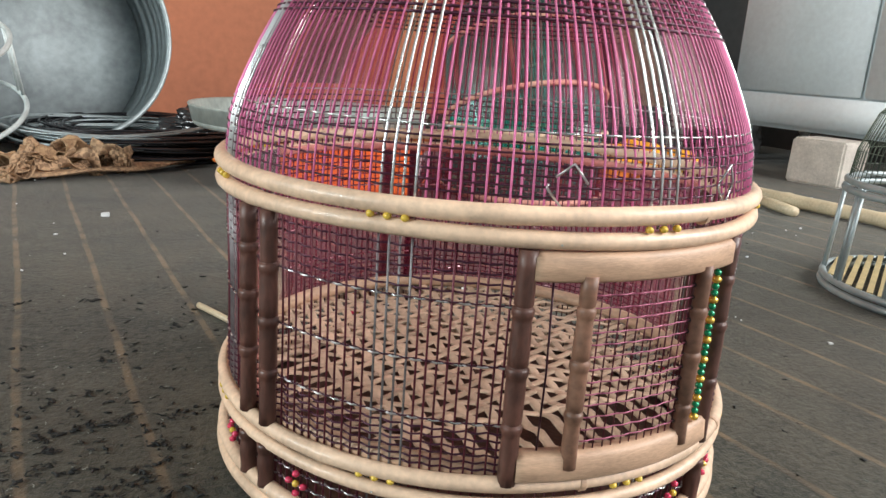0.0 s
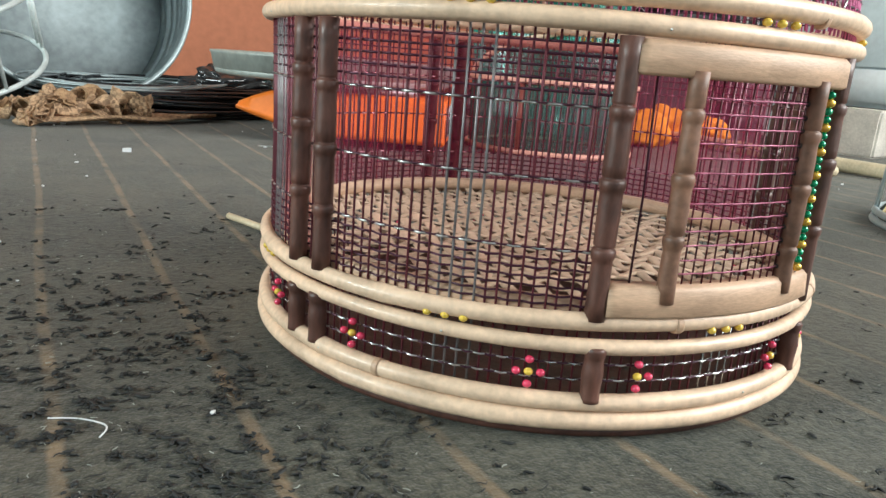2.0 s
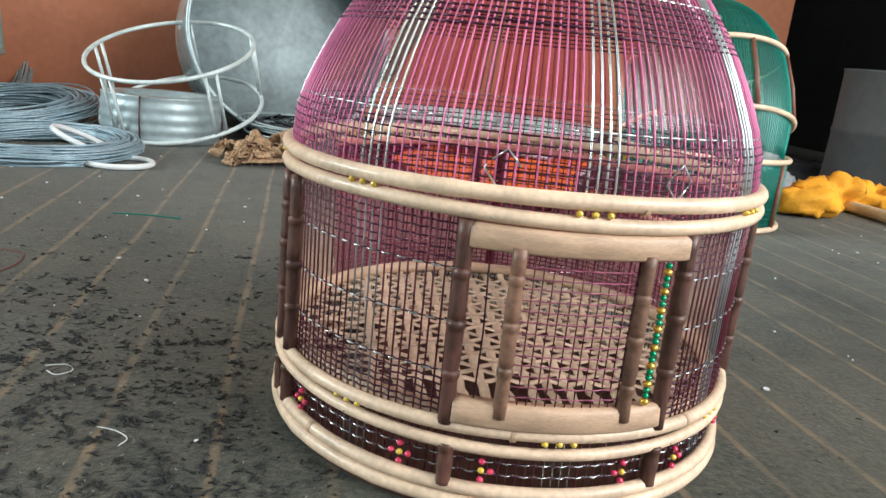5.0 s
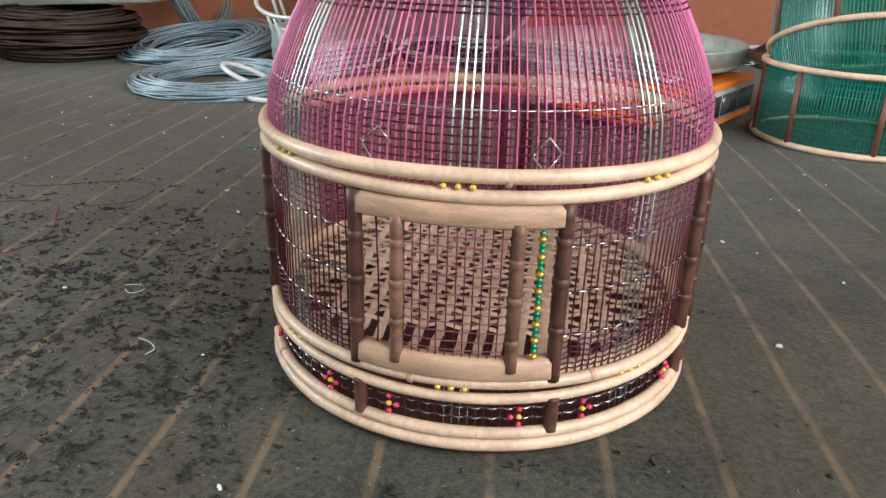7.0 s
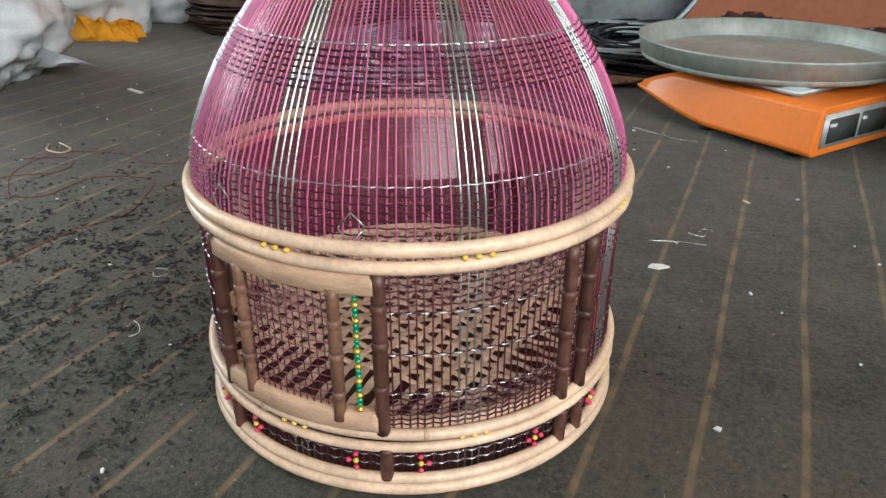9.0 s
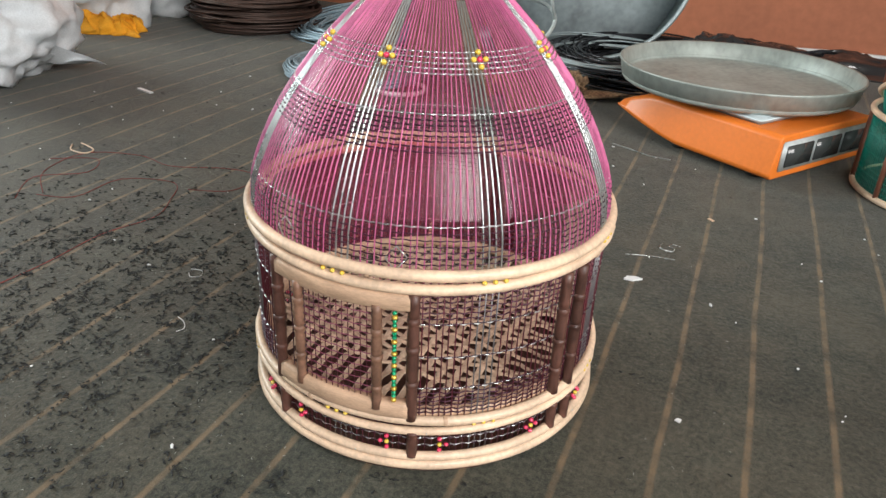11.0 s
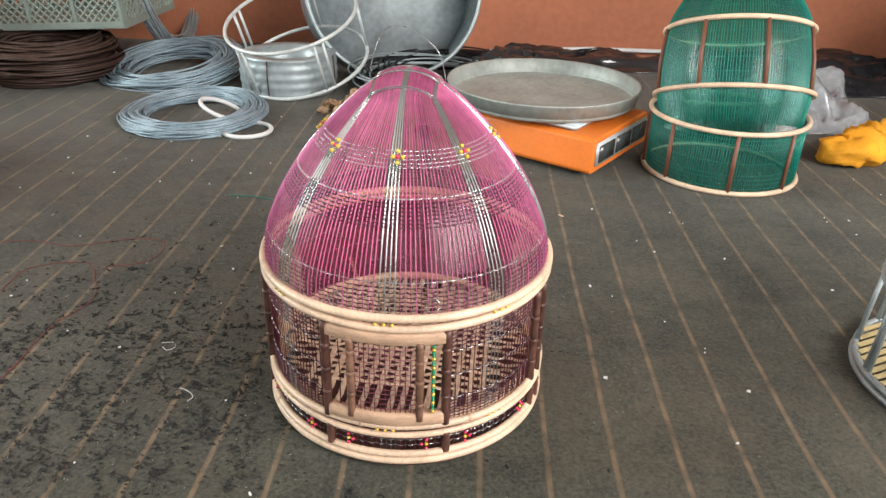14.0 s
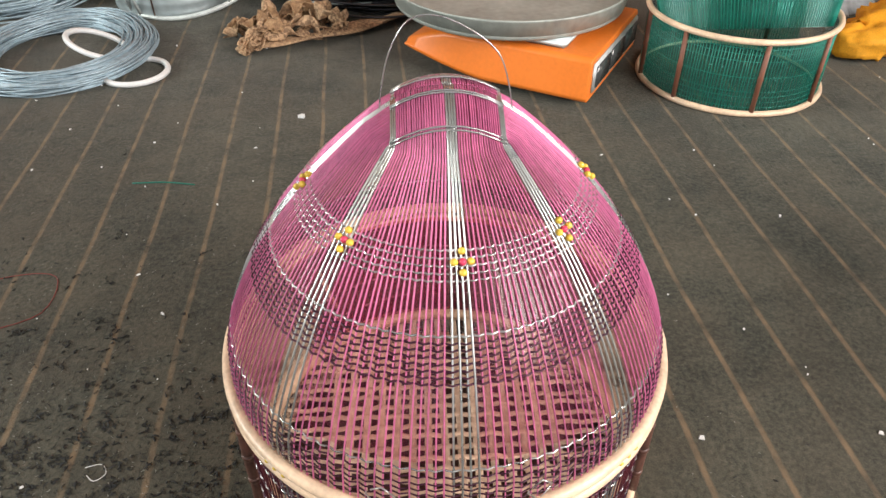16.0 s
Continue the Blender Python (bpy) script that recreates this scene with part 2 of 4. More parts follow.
def strap_material():
    """Woven band with a diamond pattern in tan and brown."""
    m = material("patterned_strap", (0.48, 0.31, 0.18), 0.85, var=0.4, scale=50, fine=400, bump=0.5)
    N, L = m.node_tree.nodes, m.node_tree.links
    b = N["Principled BSDF"]
    old = b.inputs["Base Color"].links[0].from_socket
    tc, mp, ck = N.new("ShaderNodeTexCoord"), N.new("ShaderNodeMapping"), N.new("ShaderNodeTexChecker")
    mp.inputs["Rotation"].default_value = (0, 0, radians(45))
    ck.inputs["Scale"].default_value = 120.0
    L.new(tc.outputs["Object"], mp.inputs["Vector"])
    bend = N.new("ShaderNodeTexNoise")
    bend.inputs["Scale"].default_value = 30.0
    L.new(tc.outputs["Object"], bend.inputs["Vector"])
    add = N.new("ShaderNodeVectorMath")
    add.operation = "MULTIPLY_ADD"
    add.inputs[1].default_value = (0.03, 0.03, 0.03)
    L.new(bend.outputs["Color"], add.inputs[0])
    L.new(mp.outputs["Vector"], add.inputs[2])
    L.new(add.outputs["Vector"], ck.inputs["Vector"])
    n = N.new("ShaderNodeTexNoise")
    n.inputs["Scale"].default_value = 18.0
    L.new(tc.outputs["Object"], n.inputs["Vector"])
    f = N.new("ShaderNodeMath")
    f.operation = "MULTIPLY"
    L.new(ck.outputs["Fac"], f.inputs[0])
    L.new(n.outputs["Fac"], f.inputs[1])
    mx = N.new("ShaderNodeMix")
    mx.data_type = "RGBA"
    L.new(f.outputs[0], mx.inputs["Factor"])
    L.new(old, mx.inputs["A"])
    mx.inputs["B"].default_value = (0.05, 0.022, 0.014, 1)
    L.new(mx.outputs["Result"], b.inputs["Base Color"])
    return m


def film_material(name, tint, milk, dust0, dust1, ior=1.45):
    """Thin cellophane: mostly clear, a little milky, with a wavy shine."""
    m = bpy.data.materials.new(name)
    m.use_nodes = True
    nt = m.node_tree
    N, L = nt.nodes, nt.links
    N.remove(N["Principled BSDF"])
    out = N["Material Output"]
    clear, milky, shine = N.new("ShaderNodeBsdfTransparent"), N.new("ShaderNodeBsdfTranslucent"), N.new("ShaderNodeBsdfGlossy")
    clear.inputs["Color"].default_value = (*tint, 1)
    milky.inputs["Color"].default_value = (*milk, 1)
    diff = N.new("ShaderNodeBsdfDiffuse")
    diff.inputs["Color"].default_value = (*milk, 1)
    shine.inputs["Roughness"].default_value = 0.24
    tc = N.new("ShaderNodeTexCoord")
    wav = N.new("ShaderNodeTexNoise")
    wav.inputs["Scale"].default_value, wav.inputs["Detail"].default_value = 22.0, 2.0
    L.new(tc.outputs["Object"], wav.inputs["Vector"])
    bp = N.new("ShaderNodeBump")
    bp.inputs["Strength"].default_value, bp.inputs["Distance"].default_value = 0.35, 0.004
    L.new(wav.outputs["Fac"], bp.inputs["Height"])
    L.new(bp.outputs["Normal"], shine.inputs["Normal"])
    body = N.new("ShaderNodeMixShader")
    body.inputs["Fac"].default_value = 0.5
    L.new(milky.outputs[0], body.inputs[1])
    L.new(diff.outputs[0], body.inputs[2])
    sheet = N.new("ShaderNodeMixShader")
    dust = N.new("ShaderNodeMapRange")
    dust.inputs["To Min"].default_value, dust.inputs["To Max"].default_value = dust0, dust1
    L.new(wav.outputs["Fac"], dust.inputs["Value"])
    L.new(dust.outputs["Result"], sheet.inputs["Fac"])
    L.new(clear.outputs[0], sheet.inputs[1])
    L.new(body.outputs[0], sheet.inputs[2])
    fres = N.new("ShaderNodeFresnel")
    fres.inputs["IOR"].default_value = ior
    L.new(bp.outputs["Normal"], fres.inputs["Normal"])
    top = N.new("ShaderNodeMixShader")
    L.new(fres.outputs["Fac"], top.inputs["Fac"])
    L.new(sheet.outputs[0], top.inputs[1])
    L.new(shine.outputs[0], top.inputs[2])
    L.new(top.outputs[0], out.inputs["Surface"])
    return m


CARPET = carpet_material()
STRAP = strap_material()
FILM = film_material("pink_cellophane", (0.95, 0.72, 0.765), (0.66, 0.05, 0.215), 0.05, 0.13, 1.42)
BODYFILM = film_material("dull_pink_cellophane", (0.92, 0.62, 0.68), (0.62, 0.045, 0.16), 0.12, 0.24, 1.2)
GREENFILM = film_material("green_cellophane", (0.42, 0.82, 0.75), (0.015, 0.34, 0.28), 0.10, 0.24)


# ---- mesh helpers ----
class Shape:
    """Vertices and faces gathered into one mesh."""

    def __init__(self):
        self.v, self.f = [], []

    def add(self, verts, faces):
        k = len(self.v)
        self.v.extend(verts)
        self.f.extend([tuple(i + k for i in f) for f in faces])
        return self

    def mesh(self, name, mat, smooth=True):
        me = bpy.data.meshes.new(name)
        me.from_pydata([tuple(p) for p in self.v], [], self.f)
        me.materials.append(mat)
        if smooth:
            me.shade_smooth()
        me.update()
        return me


def tube(points, radius, sides=6, closed=False):
    """A tube along points; radius is one number or one for each point."""
    pts = [Vector(p) for p in points]
    n = len(pts)
    rad = list(radius) if isinstance(radius, (list, tuple)) else [radius] * n
    tang = []
    for i in range(n):
        a = pts[(i - 1) % n] if closed or i > 0 else pts[i]
        c = pts[(i + 1) % n] if closed or i < n - 1 else pts[i]
        tang.append((c - a).normalized())
    ref = Vector((0, 0, 1)) if abs(tang[0].z) < 0.9 else Vector((1, 0, 0))
    side = tang[0].cross(ref).normalized()
    verts, faces = [], []
    for i in range(n):
        side = (side - tang[i] * side.dot(tang[i])).normalized()
        up = tang[i].cross(side)
        for k in range(sides):
            a = 2 * math.pi * k / sides
            verts.append(pts[i] + (side * math.cos(a) + up * math.sin(a)) * rad[i])
    for i in range(n if closed else n - 1):
        j = (i + 1) % n
        for k in range(sides):
            m = (k + 1) % sides
            faces.append((i * sides + k, i * sides + m, j * sides + m, j * sides + k))
    if not closed:
        faces.append(tuple(range(sides))[::-1])
        faces.append(tuple((n - 1) * sides + k for k in range(sides)))
    return verts, faces


def circle(r, z=0.0, n=96, a0=0.0, a1=360.0, wob=0.0, waves=0, center=(0, 0)):
    """Points of an arc (degrees); wob and waves bend it in and out."""
    full = abs(a1 - a0 - 360) < 1e-6
    out = []
    for i in range(n if full else n + 1):
        a = radians(a0 + (a1 - a0) * i / n)
        q = r + wob * math.cos(waves * a)
        out.append(Vector((center[0] + q * math.cos(a), center[1] + q * math.sin(a), z)))
    return out


def lathe(profile, segs=48, a0=0.0, a1=360.0):
    """A body of revolution about z from (r, z) pairs."""
    full = abs(a1 - a0 - 360) < 1e-6
    cols = segs if full else segs + 1
    n = len(profile)
    verts, faces = [], []
    for i in range(cols):
        a = radians(a0 + (a1 - a0) * i / segs)
        verts += [Vector((r * math.cos(a), r * math.sin(a), z)) for r, z in profile]
    for i in range(segs):
        j = (i + 1) % cols
        for k in range(n - 1):
            faces.append((i * n + k, j * n + k, j * n + k + 1, i * n + k + 1))
    return verts, faces


def box(w, d, h, bevel=0.003, segs=2):
    """A bevelled block on z = 0, centred in x and y."""
    bm = bmesh.new()
    bmesh.ops.create_cube(bm, size=1.0)
    bmesh.ops.scale(bm, vec=(w, d, h), verts=bm.verts)
    bmesh.ops.translate(bm, vec=(0, 0, h / 2), verts=bm.verts)
    if bevel:
        bmesh.ops.bevel(bm, geom=bm.edges[:], offset=bevel, segments=segs, affect="EDGES")
    bm.verts.ensure_lookup_table()
    bm.verts.index_update()
    v = [x.co.copy() for x in bm.verts]
    f = [tuple(x.index for x in q.verts) for q in bm.faces]
    bm.free()
    return v, f


def moved(vf, m):
    return [m @ p for p in vf[0]], vf[1]


def ball(r, segs=10, rings=6, squash=1.0):
    prof = [(max(r * math.sin(math.pi * i / rings), 1e-5), -r * squash * math.cos(math.pi * i / rings)) for i in range(rings + 1)]
    return lathe(prof, segs)


def thing(name, label, category, m=None, group="", kind=""):
    ob = new(name)
    ob.empty_display_size = 0.05
    if m is not None:
        ob.matrix_world = m
    return tagged(ob, label, category, group, kind)


def part(name, me, parent, label="", m=None):
    """One mesh object under a thing or a part; m is its pose in the parent."""
    ob = new(name, me)
    ob.parent = parent
    if m is not None:
        ob.matrix_basis = m
    if label:
        ob["label"] = label
    return ob


def whole(name, me, label, category, m=None, group="", kind=""):
    ob = new(name, me)
    if m is not None:
        ob.matrix_world = m
    return tagged(ob, label, category, group, kind)


def one(vf, name, mat, smooth=True):
    return Shape().add(*vf).mesh(name, mat, smooth)


def rotz(deg):
    return Matrix.Rotation(radians(deg), 4, "Z")


def polar(r, deg, z):
    return Vector((r * math.cos(radians(deg)), r * math.sin(radians(deg)), z))


rnd = random.Random(7)

# ---- the room ----
def slab(name, v0, v1, u0, u1, z0, z1, mat, label, category):
    me = one(moved(box(v1 - v0, u1 - u0, z1 - z0, 0), Matrix.Translation(((v0 + v1) / 2, (u0 + u1) / 2, z0))), name, mat, False)
    return whole(name, me, label, category, rotz(30.67), kind="structure")


slab("floor", -4.2, 2.62, -3.8, 3.8, -0.1, 0.0, CARPET, "dark grey-brown felt carpet with thin rust-brown stripes", "floor")
slab("wall_north", -4.2, 1.66, 2.10, 2.22, 0.0, 2.6, WALLP, "terracotta orange painted plaster wall", "wall")
# recess and east walls get a dark colour in place of deep shade
slab("wall_north_recess", 1.54, 2.62, 3.6, 3.8, 0.0, 2.6, DARKWALL, "back wall of a recess, its shade put into the dark colour", "wall")
slab("wall_recess_side", 1.54, 1.66, 2.22, 3.6, 0.0, 2.6, DARKWALL, "side wall of the recess, its shade put into the dark colour", "wall")
slab("wall_east", 2.5, 2.62, -0.3, 3.6, 0.0, 2.6, DARKWALL, "wall behind the cabinet, coloured dark for shade", "wall")
slab("wall_east_front", 2.5, 2.62, -3.8, -3.1, 0.0, 2.6, PLASTER, "pale plaster wall beside the open doorway", "wall")
slab("wall_east_head", 2.5, 2.62, -3.1, -0.3, 2.35, 2.6, PLASTER, "pale plaster lintel over the open doorway", "wall")
slab("wall_west", -4.2, -4.08, 1.5, 2.10, 0.0, 2.6, PLASTER, "pale plaster side wall", "wall")
slab("wall_west_front", -4.2, -4.08, -3.8, -0.9, 0.0, 2.6, PLASTER, "pale plaster side wall", "wall")
slab("wall_west_sill", -4.2, -4.08, -0.9, 1.5, 0.0, 0.75, PLASTER, "pale plaster wall under the window opening", "wall")
slab("wall_west_head", -4.2, -4.08, -0.9, 1.5, 2.25, 2.6, PLASTER, "pale plaster wall over the window opening", "wall")
slab("wall_south_west", -4.08, -1.95, -3.8, -3.68, 0.0, 2.6, PLASTER, "pale plaster wall", "wall")
slab("wall_south_east", 1.15, 2.5, -3.8, -3.68, 0.0, 2.6, PLASTER, "pale plaster wall", "wall")
slab("wall_south_head", -1.95, 1.15, -3.8, -3.68, 2.5, 2.6, PLASTER, "pale plaster lintel over the wide opening", "wall")
slab("ceiling", -4.2, 2.62, -3.8, 3.8, 2.6, 2.7, PLASTER, "pale plaster ceiling", "ceiling")

# ---- the pink birdcage ----
DOME_Z = [0.196, 0.23, 0.26, 0.29, 0.32, 0.35, 0.375, 0.391, 0.403, 0.412, 0.4175, 0.4205, 0.4215]
DOME_R = [0.1745, 0.1718, 0.1608, 0.1458, 0.1258, 0.1018, 0.0778, 0.0610, 0.0475, 0.0345, 0.0230, 0.0120, 0.0050]


def dome_r(z):
    return float(np.interp(z, DOME_Z, DOME_R))


def smooth_profile(zs, rs, steps):
    """Catmull-Rom points through (r, z)."""
    P = [Vector((r, 0, z)) for r, z in zip(rs, zs)]
    out = []
    for i in range(len(P) - 1):
        a, b, c, d = P[max(i - 1, 0)], P[i], P[i + 1], P[min(i + 2, len(P) - 1)]
        for k in range(steps):
            t = k / steps
            out.append(0.5 * ((2 * b) + (c - a) * t + (2 * a - 5 * b + 4 * c - d) * t * t + (3 * b - a - 3 * c + d) * t ** 3))
    return out + [P[-1]]


cage = thing("birdcage", "domed birdcage of pink wire with pale rattan hoops on the carpet", "birdcage")
STRIPES = [-61.8, -19.0, 27.0, 72.0, 117.0, 162.0, -152.0, -106.7]
PITCH = 360.0 / 192
R_BODY = 0.1728

# hoops of rattan
for z, r, rt in ((0.2030, 0.1768, 0.0049), (0.1912, 0.1766, 0.0046), (0.0592, 0.1763, 0.0044), (0.0480, 0.1768, 0.0038), (0.0192, 0.1764, 0.0044), (0.0100, 0.1768, 0.0049)):
    pts = circle(r, z, 110)
    knots = [rnd.randrange(110) for _ in range(5)]
    for i, p in enumerate(pts):
        p.z += 0.0007 * math.sin(3 * 2 * math.pi * i / 110 + z * 300) if z > 0.03 else 0
    radii = [rt * (1.09 if i in knots else 1.0) * (1 + 0.02 * math.sin(i * 0.7 + z * 100)) for i in range(110)]
    part("rattan_hoop", one(tube(pts, radii, 12, True), "rattan_hoop", RATTAN), cage)

inner = circle(0.1670, 0.0630, 110)
part("inner_hoop", one(tube(inner, [0.0056 * (1 + 0.03 * math.sin(i * 0.9)) for i in range(110)], 10, True), "inner_hoop", RATTAN_IN), cage, "brown rattan hoop inside round the woven floor")
part("base", one(lathe([(0.0005, 0.0), (0.1745, 0.0), (0.1755, 0.001), (0.1755, 0.0055), (0.165, 0.006), (0.160, 0.0035), (0.0005, 0.0035)], 72), "base", POST), cage, "dark brown base board")

nail = one(moved(lathe([(0.0003, 0.0), (0.0007, 0.0), (0.0007, 0.0003), (0.0004, 0.0006), (0.0002, 0.0007)], 8), Matrix.Rotation(radians(90), 4, "Y")), "nail", SILVER)
for i, a in enumerate(range(-176, 184, 24)):
    z, r = ((0.0480, 0.1804), (0.1900, 0.1804), (0.0192, 0.1806))[i % 3]
    part("nail", nail, cage, m=rotz(a + rnd.uniform(-4, 4)) @ Matrix.Translation((r, 0, z + rnd.uniform(-0.001, 0.001))))
joint = one(tube(circle(0.1763, 0, 4, -0.55, 0.55), 0.0047, 12), "joint", RATTAN_IN)
for a, z in ((-71, 0.0592), (-118, 0.0192), (20, 0.1900), (-52, 0.2018), (-30, 0.0592), (-96, 0.0100)):
    part("joint", joint, cage, "cut and taped hoop joint", m=rotz(a) @ Matrix.Translation((0.0002, 0, z)))

# posts of turned brown bamboo
def post_mesh(name, h, r, mat, nodes):
    pts, rad = [], []
    at = sorted({round(i / 14, 5) for i in range(15)} | {round(min(1, max(0, nd + d / h)), 5) for nd in nodes for d in (-0.005, -0.0032, -0.0022, -0.0012, 0.0, 0.0012, 0.0022, 0.0026, 0.003, 0.0038)})
    for t in at:
        q = r * (1 - 0.05 * math.sin(9 * t))
        for nd in nodes:
            dd = (t - nd) * h
            q += r * 0.13 * math.exp(-(dd / 0.0024) ** 4) - r * 0.20 * math.exp(-((dd - 0.003) / 0.0005) ** 2) - r * 0.05 * math.exp(-((dd + 0.005) / 0.003) ** 2)
        pts.append((0, 0, h * t))
        rad.append(q)
    return one(tube(pts, rad, 12), name, mat)


posts = [post_mesh("post", 0.1255, 0.0052, POST, nd) for nd in ((0.25, 0.5, 0.75), (0.3, 0.58, 0.8), (0.2, 0.45, 0.7))]
POSTS = [-84.4, -39.7, 5.7, 13.0, 109.2, 117.4, -132.0, -139.2]
for i, a in enumerate(POSTS):
    part("post", posts[i % 3], cage, m=Matrix.Translation(polar(0.1768, a, 0.0610)) @ rotz(rnd.uniform(0, 360)))
short = post_mesh("short_post", 0.0275, 0.0050, POST, (0.9,))
for a in [-83.6, -39.2, 6.3, 13.1, 109.2, 117.4, -132.3, -139.0]:
    part("short_post", short, cage, m=Matrix.Translation(polar(0.1772, a, 0.0205)))
dposts = [post_mesh("door_post", 0.104, 0.0046, DOORPOST, nd) for nd in ((0.28, 0.55, 0.82), (0.2, 0.5, 0.75))]


def curved_board(name, a0, a1, z0, z1, r0, r1, mat, lean=0.0):
    prof = [(r0, z0 + 0.001), (r0 + 0.001, z0), (r1 - 0.0015, z0), (r1, z0 + 0.0015), (r1 - lean, z1 - 0.0025), (r1 - lean - 0.002, z1), (r0 + 0.001, z1), (r0, z1 - 0.001), (r0, z0 + 0.001)]
    s = Shape().add(*lathe(prof, 30, a0, a1))
    n = len(prof)
    s.f.append(tuple(range(n - 1)))
    s.f.append(tuple(30 * n + k for k in range(n - 1))[::-1])
    return s.mesh(name, mat)


door = part("door", curved_board("door", -83.2, -40.6, 0.0632, 0.0785, 0.1705, 0.1818, RATTAN_IN, 0.001), cage, "pale wooden sliding door with two bamboo bars")
part("top_board", curved_board("top_board", -83.4, -39.6, 0.1712, 0.1860, 0.1725, 0.1808, RATTAN_IN), door)
for i, a in enumerate((-74.2, -49.4)):
    part("bar", dposts[i], door, m=Matrix.Translation(polar(0.1785, a, 0.0705)))
DOOR0, DOOR1 = -84.6, -40.0

# upright wires
dome_pts = smooth_profile(DOME_Z, DOME_R, 4)
CROWN = 0.052                  # nearer the middle than this the wires run side by side
PANELS = (-62.5, 27.5, 117.5, -152.5)
dome_zs, dome_rs = [p.z for p in dome_pts], [p.x for p in dome_pts]


def dome_z(r):
    return float(np.interp(r, dome_rs[::-1], dome_zs[::-1]))


def dome_wire(a, radius, mat):
    """One wire from the waist hoop to the middle of the top; four bundles cross there side by side."""
    c = min(PANELS, key=lambda q: abs((a - q + 180) % 360 - 180))
    th = (a - c + 180) % 360 - 180
    over = 0.0008 if c in (PANELS[0], PANELS[2]) else -0.0012
    side = CROWN * abs(math.sin(radians(th)))
    m = rotz(c)
    rs = dome_rs[::2] + [0.030, 0.018, 0.008]
    pts = []
    for r in sorted(set(rs), reverse=True):
        lat = max(r, CROWN) * abs(math.sin(radians(th)))
        fwd = r * math.cos(radians(th))
        q = math.hypot(lat, fwd)
        pts.append(m @ Vector((fwd, math.copysign(lat, th), dome_z(q) + (over if r < 0.05 else 0))))
    pts.append(m @ Vector((0, math.copysign(side, th), dome_z(side) + over)))
    return one(tube(pts, radius, 5), "dome_wire", mat)


straight = [(R_BODY, 0, 0.012), (R_BODY + 0.0003, 0, 0.07), (R_BODY, 0, 0.13), (R_BODY + 0.0012, 0, 0.2)]
pink_body = one(tube(straight, 0.00064, 5), "body_wire", PINKSHADE)
silver_body = one(tube(straight, 0.00065, 5), "body_wire", SILVERSHADE)
foot_wire = one(tube([(R_BODY, 0, 0.012), (R_BODY, 0, 0.062)], 0.00055, 5), "foot_wire", PINKSHADE)
foot_silver = one(tube([(R_BODY, 0, 0.012), (R_BODY, 0, 0.062)], 0.0005, 5), "foot_wire", SILVER)
for i in range(192):
    a = -180 + i * PITCH
    near = min(abs((a - s + 180) % 360 - 180) for s in STRIPES)
    silver = near < PITCH * 2
    wob = rnd.uniform(-0.22, 0.22)
    part("dome_wire", dome_wire(a + wob, 0.00080 if silver else 0.00062, SILVER if silver else PINK), cage)
    if DOOR0 + 1 < a < DOOR1 - 1:
        part("foot_wire", foot_silver if silver else foot_wire, cage, m=rotz(a + wob))
        if -73.5 < a < -50:
            part("door_wire", one(tube([polar(0.1757, a + wob, 0.078), polar(0.1757, a + wob, 0.173)], 0.00045, 5), "door_wire", PINKSHADE), door)
    else:
        part("body_wire", silver_body if silver else pink_body, cage, m=rotz(a + wob))
part("door_wire", one(tube([polar(0.1742, -79.5, 0.078), polar(0.1738, -79.2, 0.12), polar(0.1742, -79.7, 0.173)], 0.0006, 5), "door_wire", DARKWIRE), door)

# cellophane lining inside the wires
for i, c in enumerate(sorted(STRIPES)):
    d = sorted(STRIPES)[(i + 1) % 8] + (360 if i == 7 else 0)
    part("film_lining", one(lathe([(p.x - 0.0012, p.z) for p in dome_pts if p.z > 0.243], 14, c + 3.4, d - 3.4), "film_lining", FILM), cage, "thin clear pink cellophane lining").visible_shadow = False

part("film_lining", one(lathe([(R_BODY - 0.0022, 0.0635), (R_BODY - 0.0022, 0.12), (R_BODY - 0.0020, 0.1945)], 48, 14.0, 221.0), "film_lining", BODYFILM), cage).visible_shadow = False

# level wires woven round them
for z, kind in ((0.2112, 0), (0.2162, 0), (0.2212, 0), (0.2262, 0), (0.2312, 0), (0.2360, 0), (0.2410, 1),
                (0.2930, 0), (0.2965, 0), (0.3000, 0), (0.3035, 0), (0.3070, 0), (0.3105, 0), (0.3140, 0), (0.3178, 1),
                (0.3440, 1), (0.3475, 1), (0.3510, 1), (0.3545, 1), (0.3580, 1)):
    r = dome_r(z) + 0.0002
    rt = 0.00080 if 0.29 < z < 0.32 else 0.00068 if kind else 0.00060
    part("level_wire", one(tube(circle(r, z, 384, wob=0.0008, waves=96), rt, 5, True), "level_wire", SILVER if kind else DARKWIRE), cage)
for z, kind in ((0.1822, 0), (0.1772, 0), (0.1720, 0), (0.1668, 0), (0.1616, 0), (0.1560, 1), (0.1235, 1), (0.0915, 1), (0.0868, 0), (0.0824, 0), (0.0780, 0), (0.0738, 0), (0.0696, 0), (0.0656, 0)):
    part("level_wire", one(tube(circle(R_BODY + 0.0002, z, 340, DOOR1, DOOR0 + 360, wob=0.0010, waves=96), 0.00062, 5), "level_wire", SILVER if kind else DARKWIRE), cage)
    if kind:
        part("level_wire", one(tube(circle(R_BODY + 0.0002, z + 0.0003, 340, DOOR1, DOOR0 + 360, wob=-0.0010, waves=96), 0.0005, 4), "level_wire", DARKWIRE), cage)
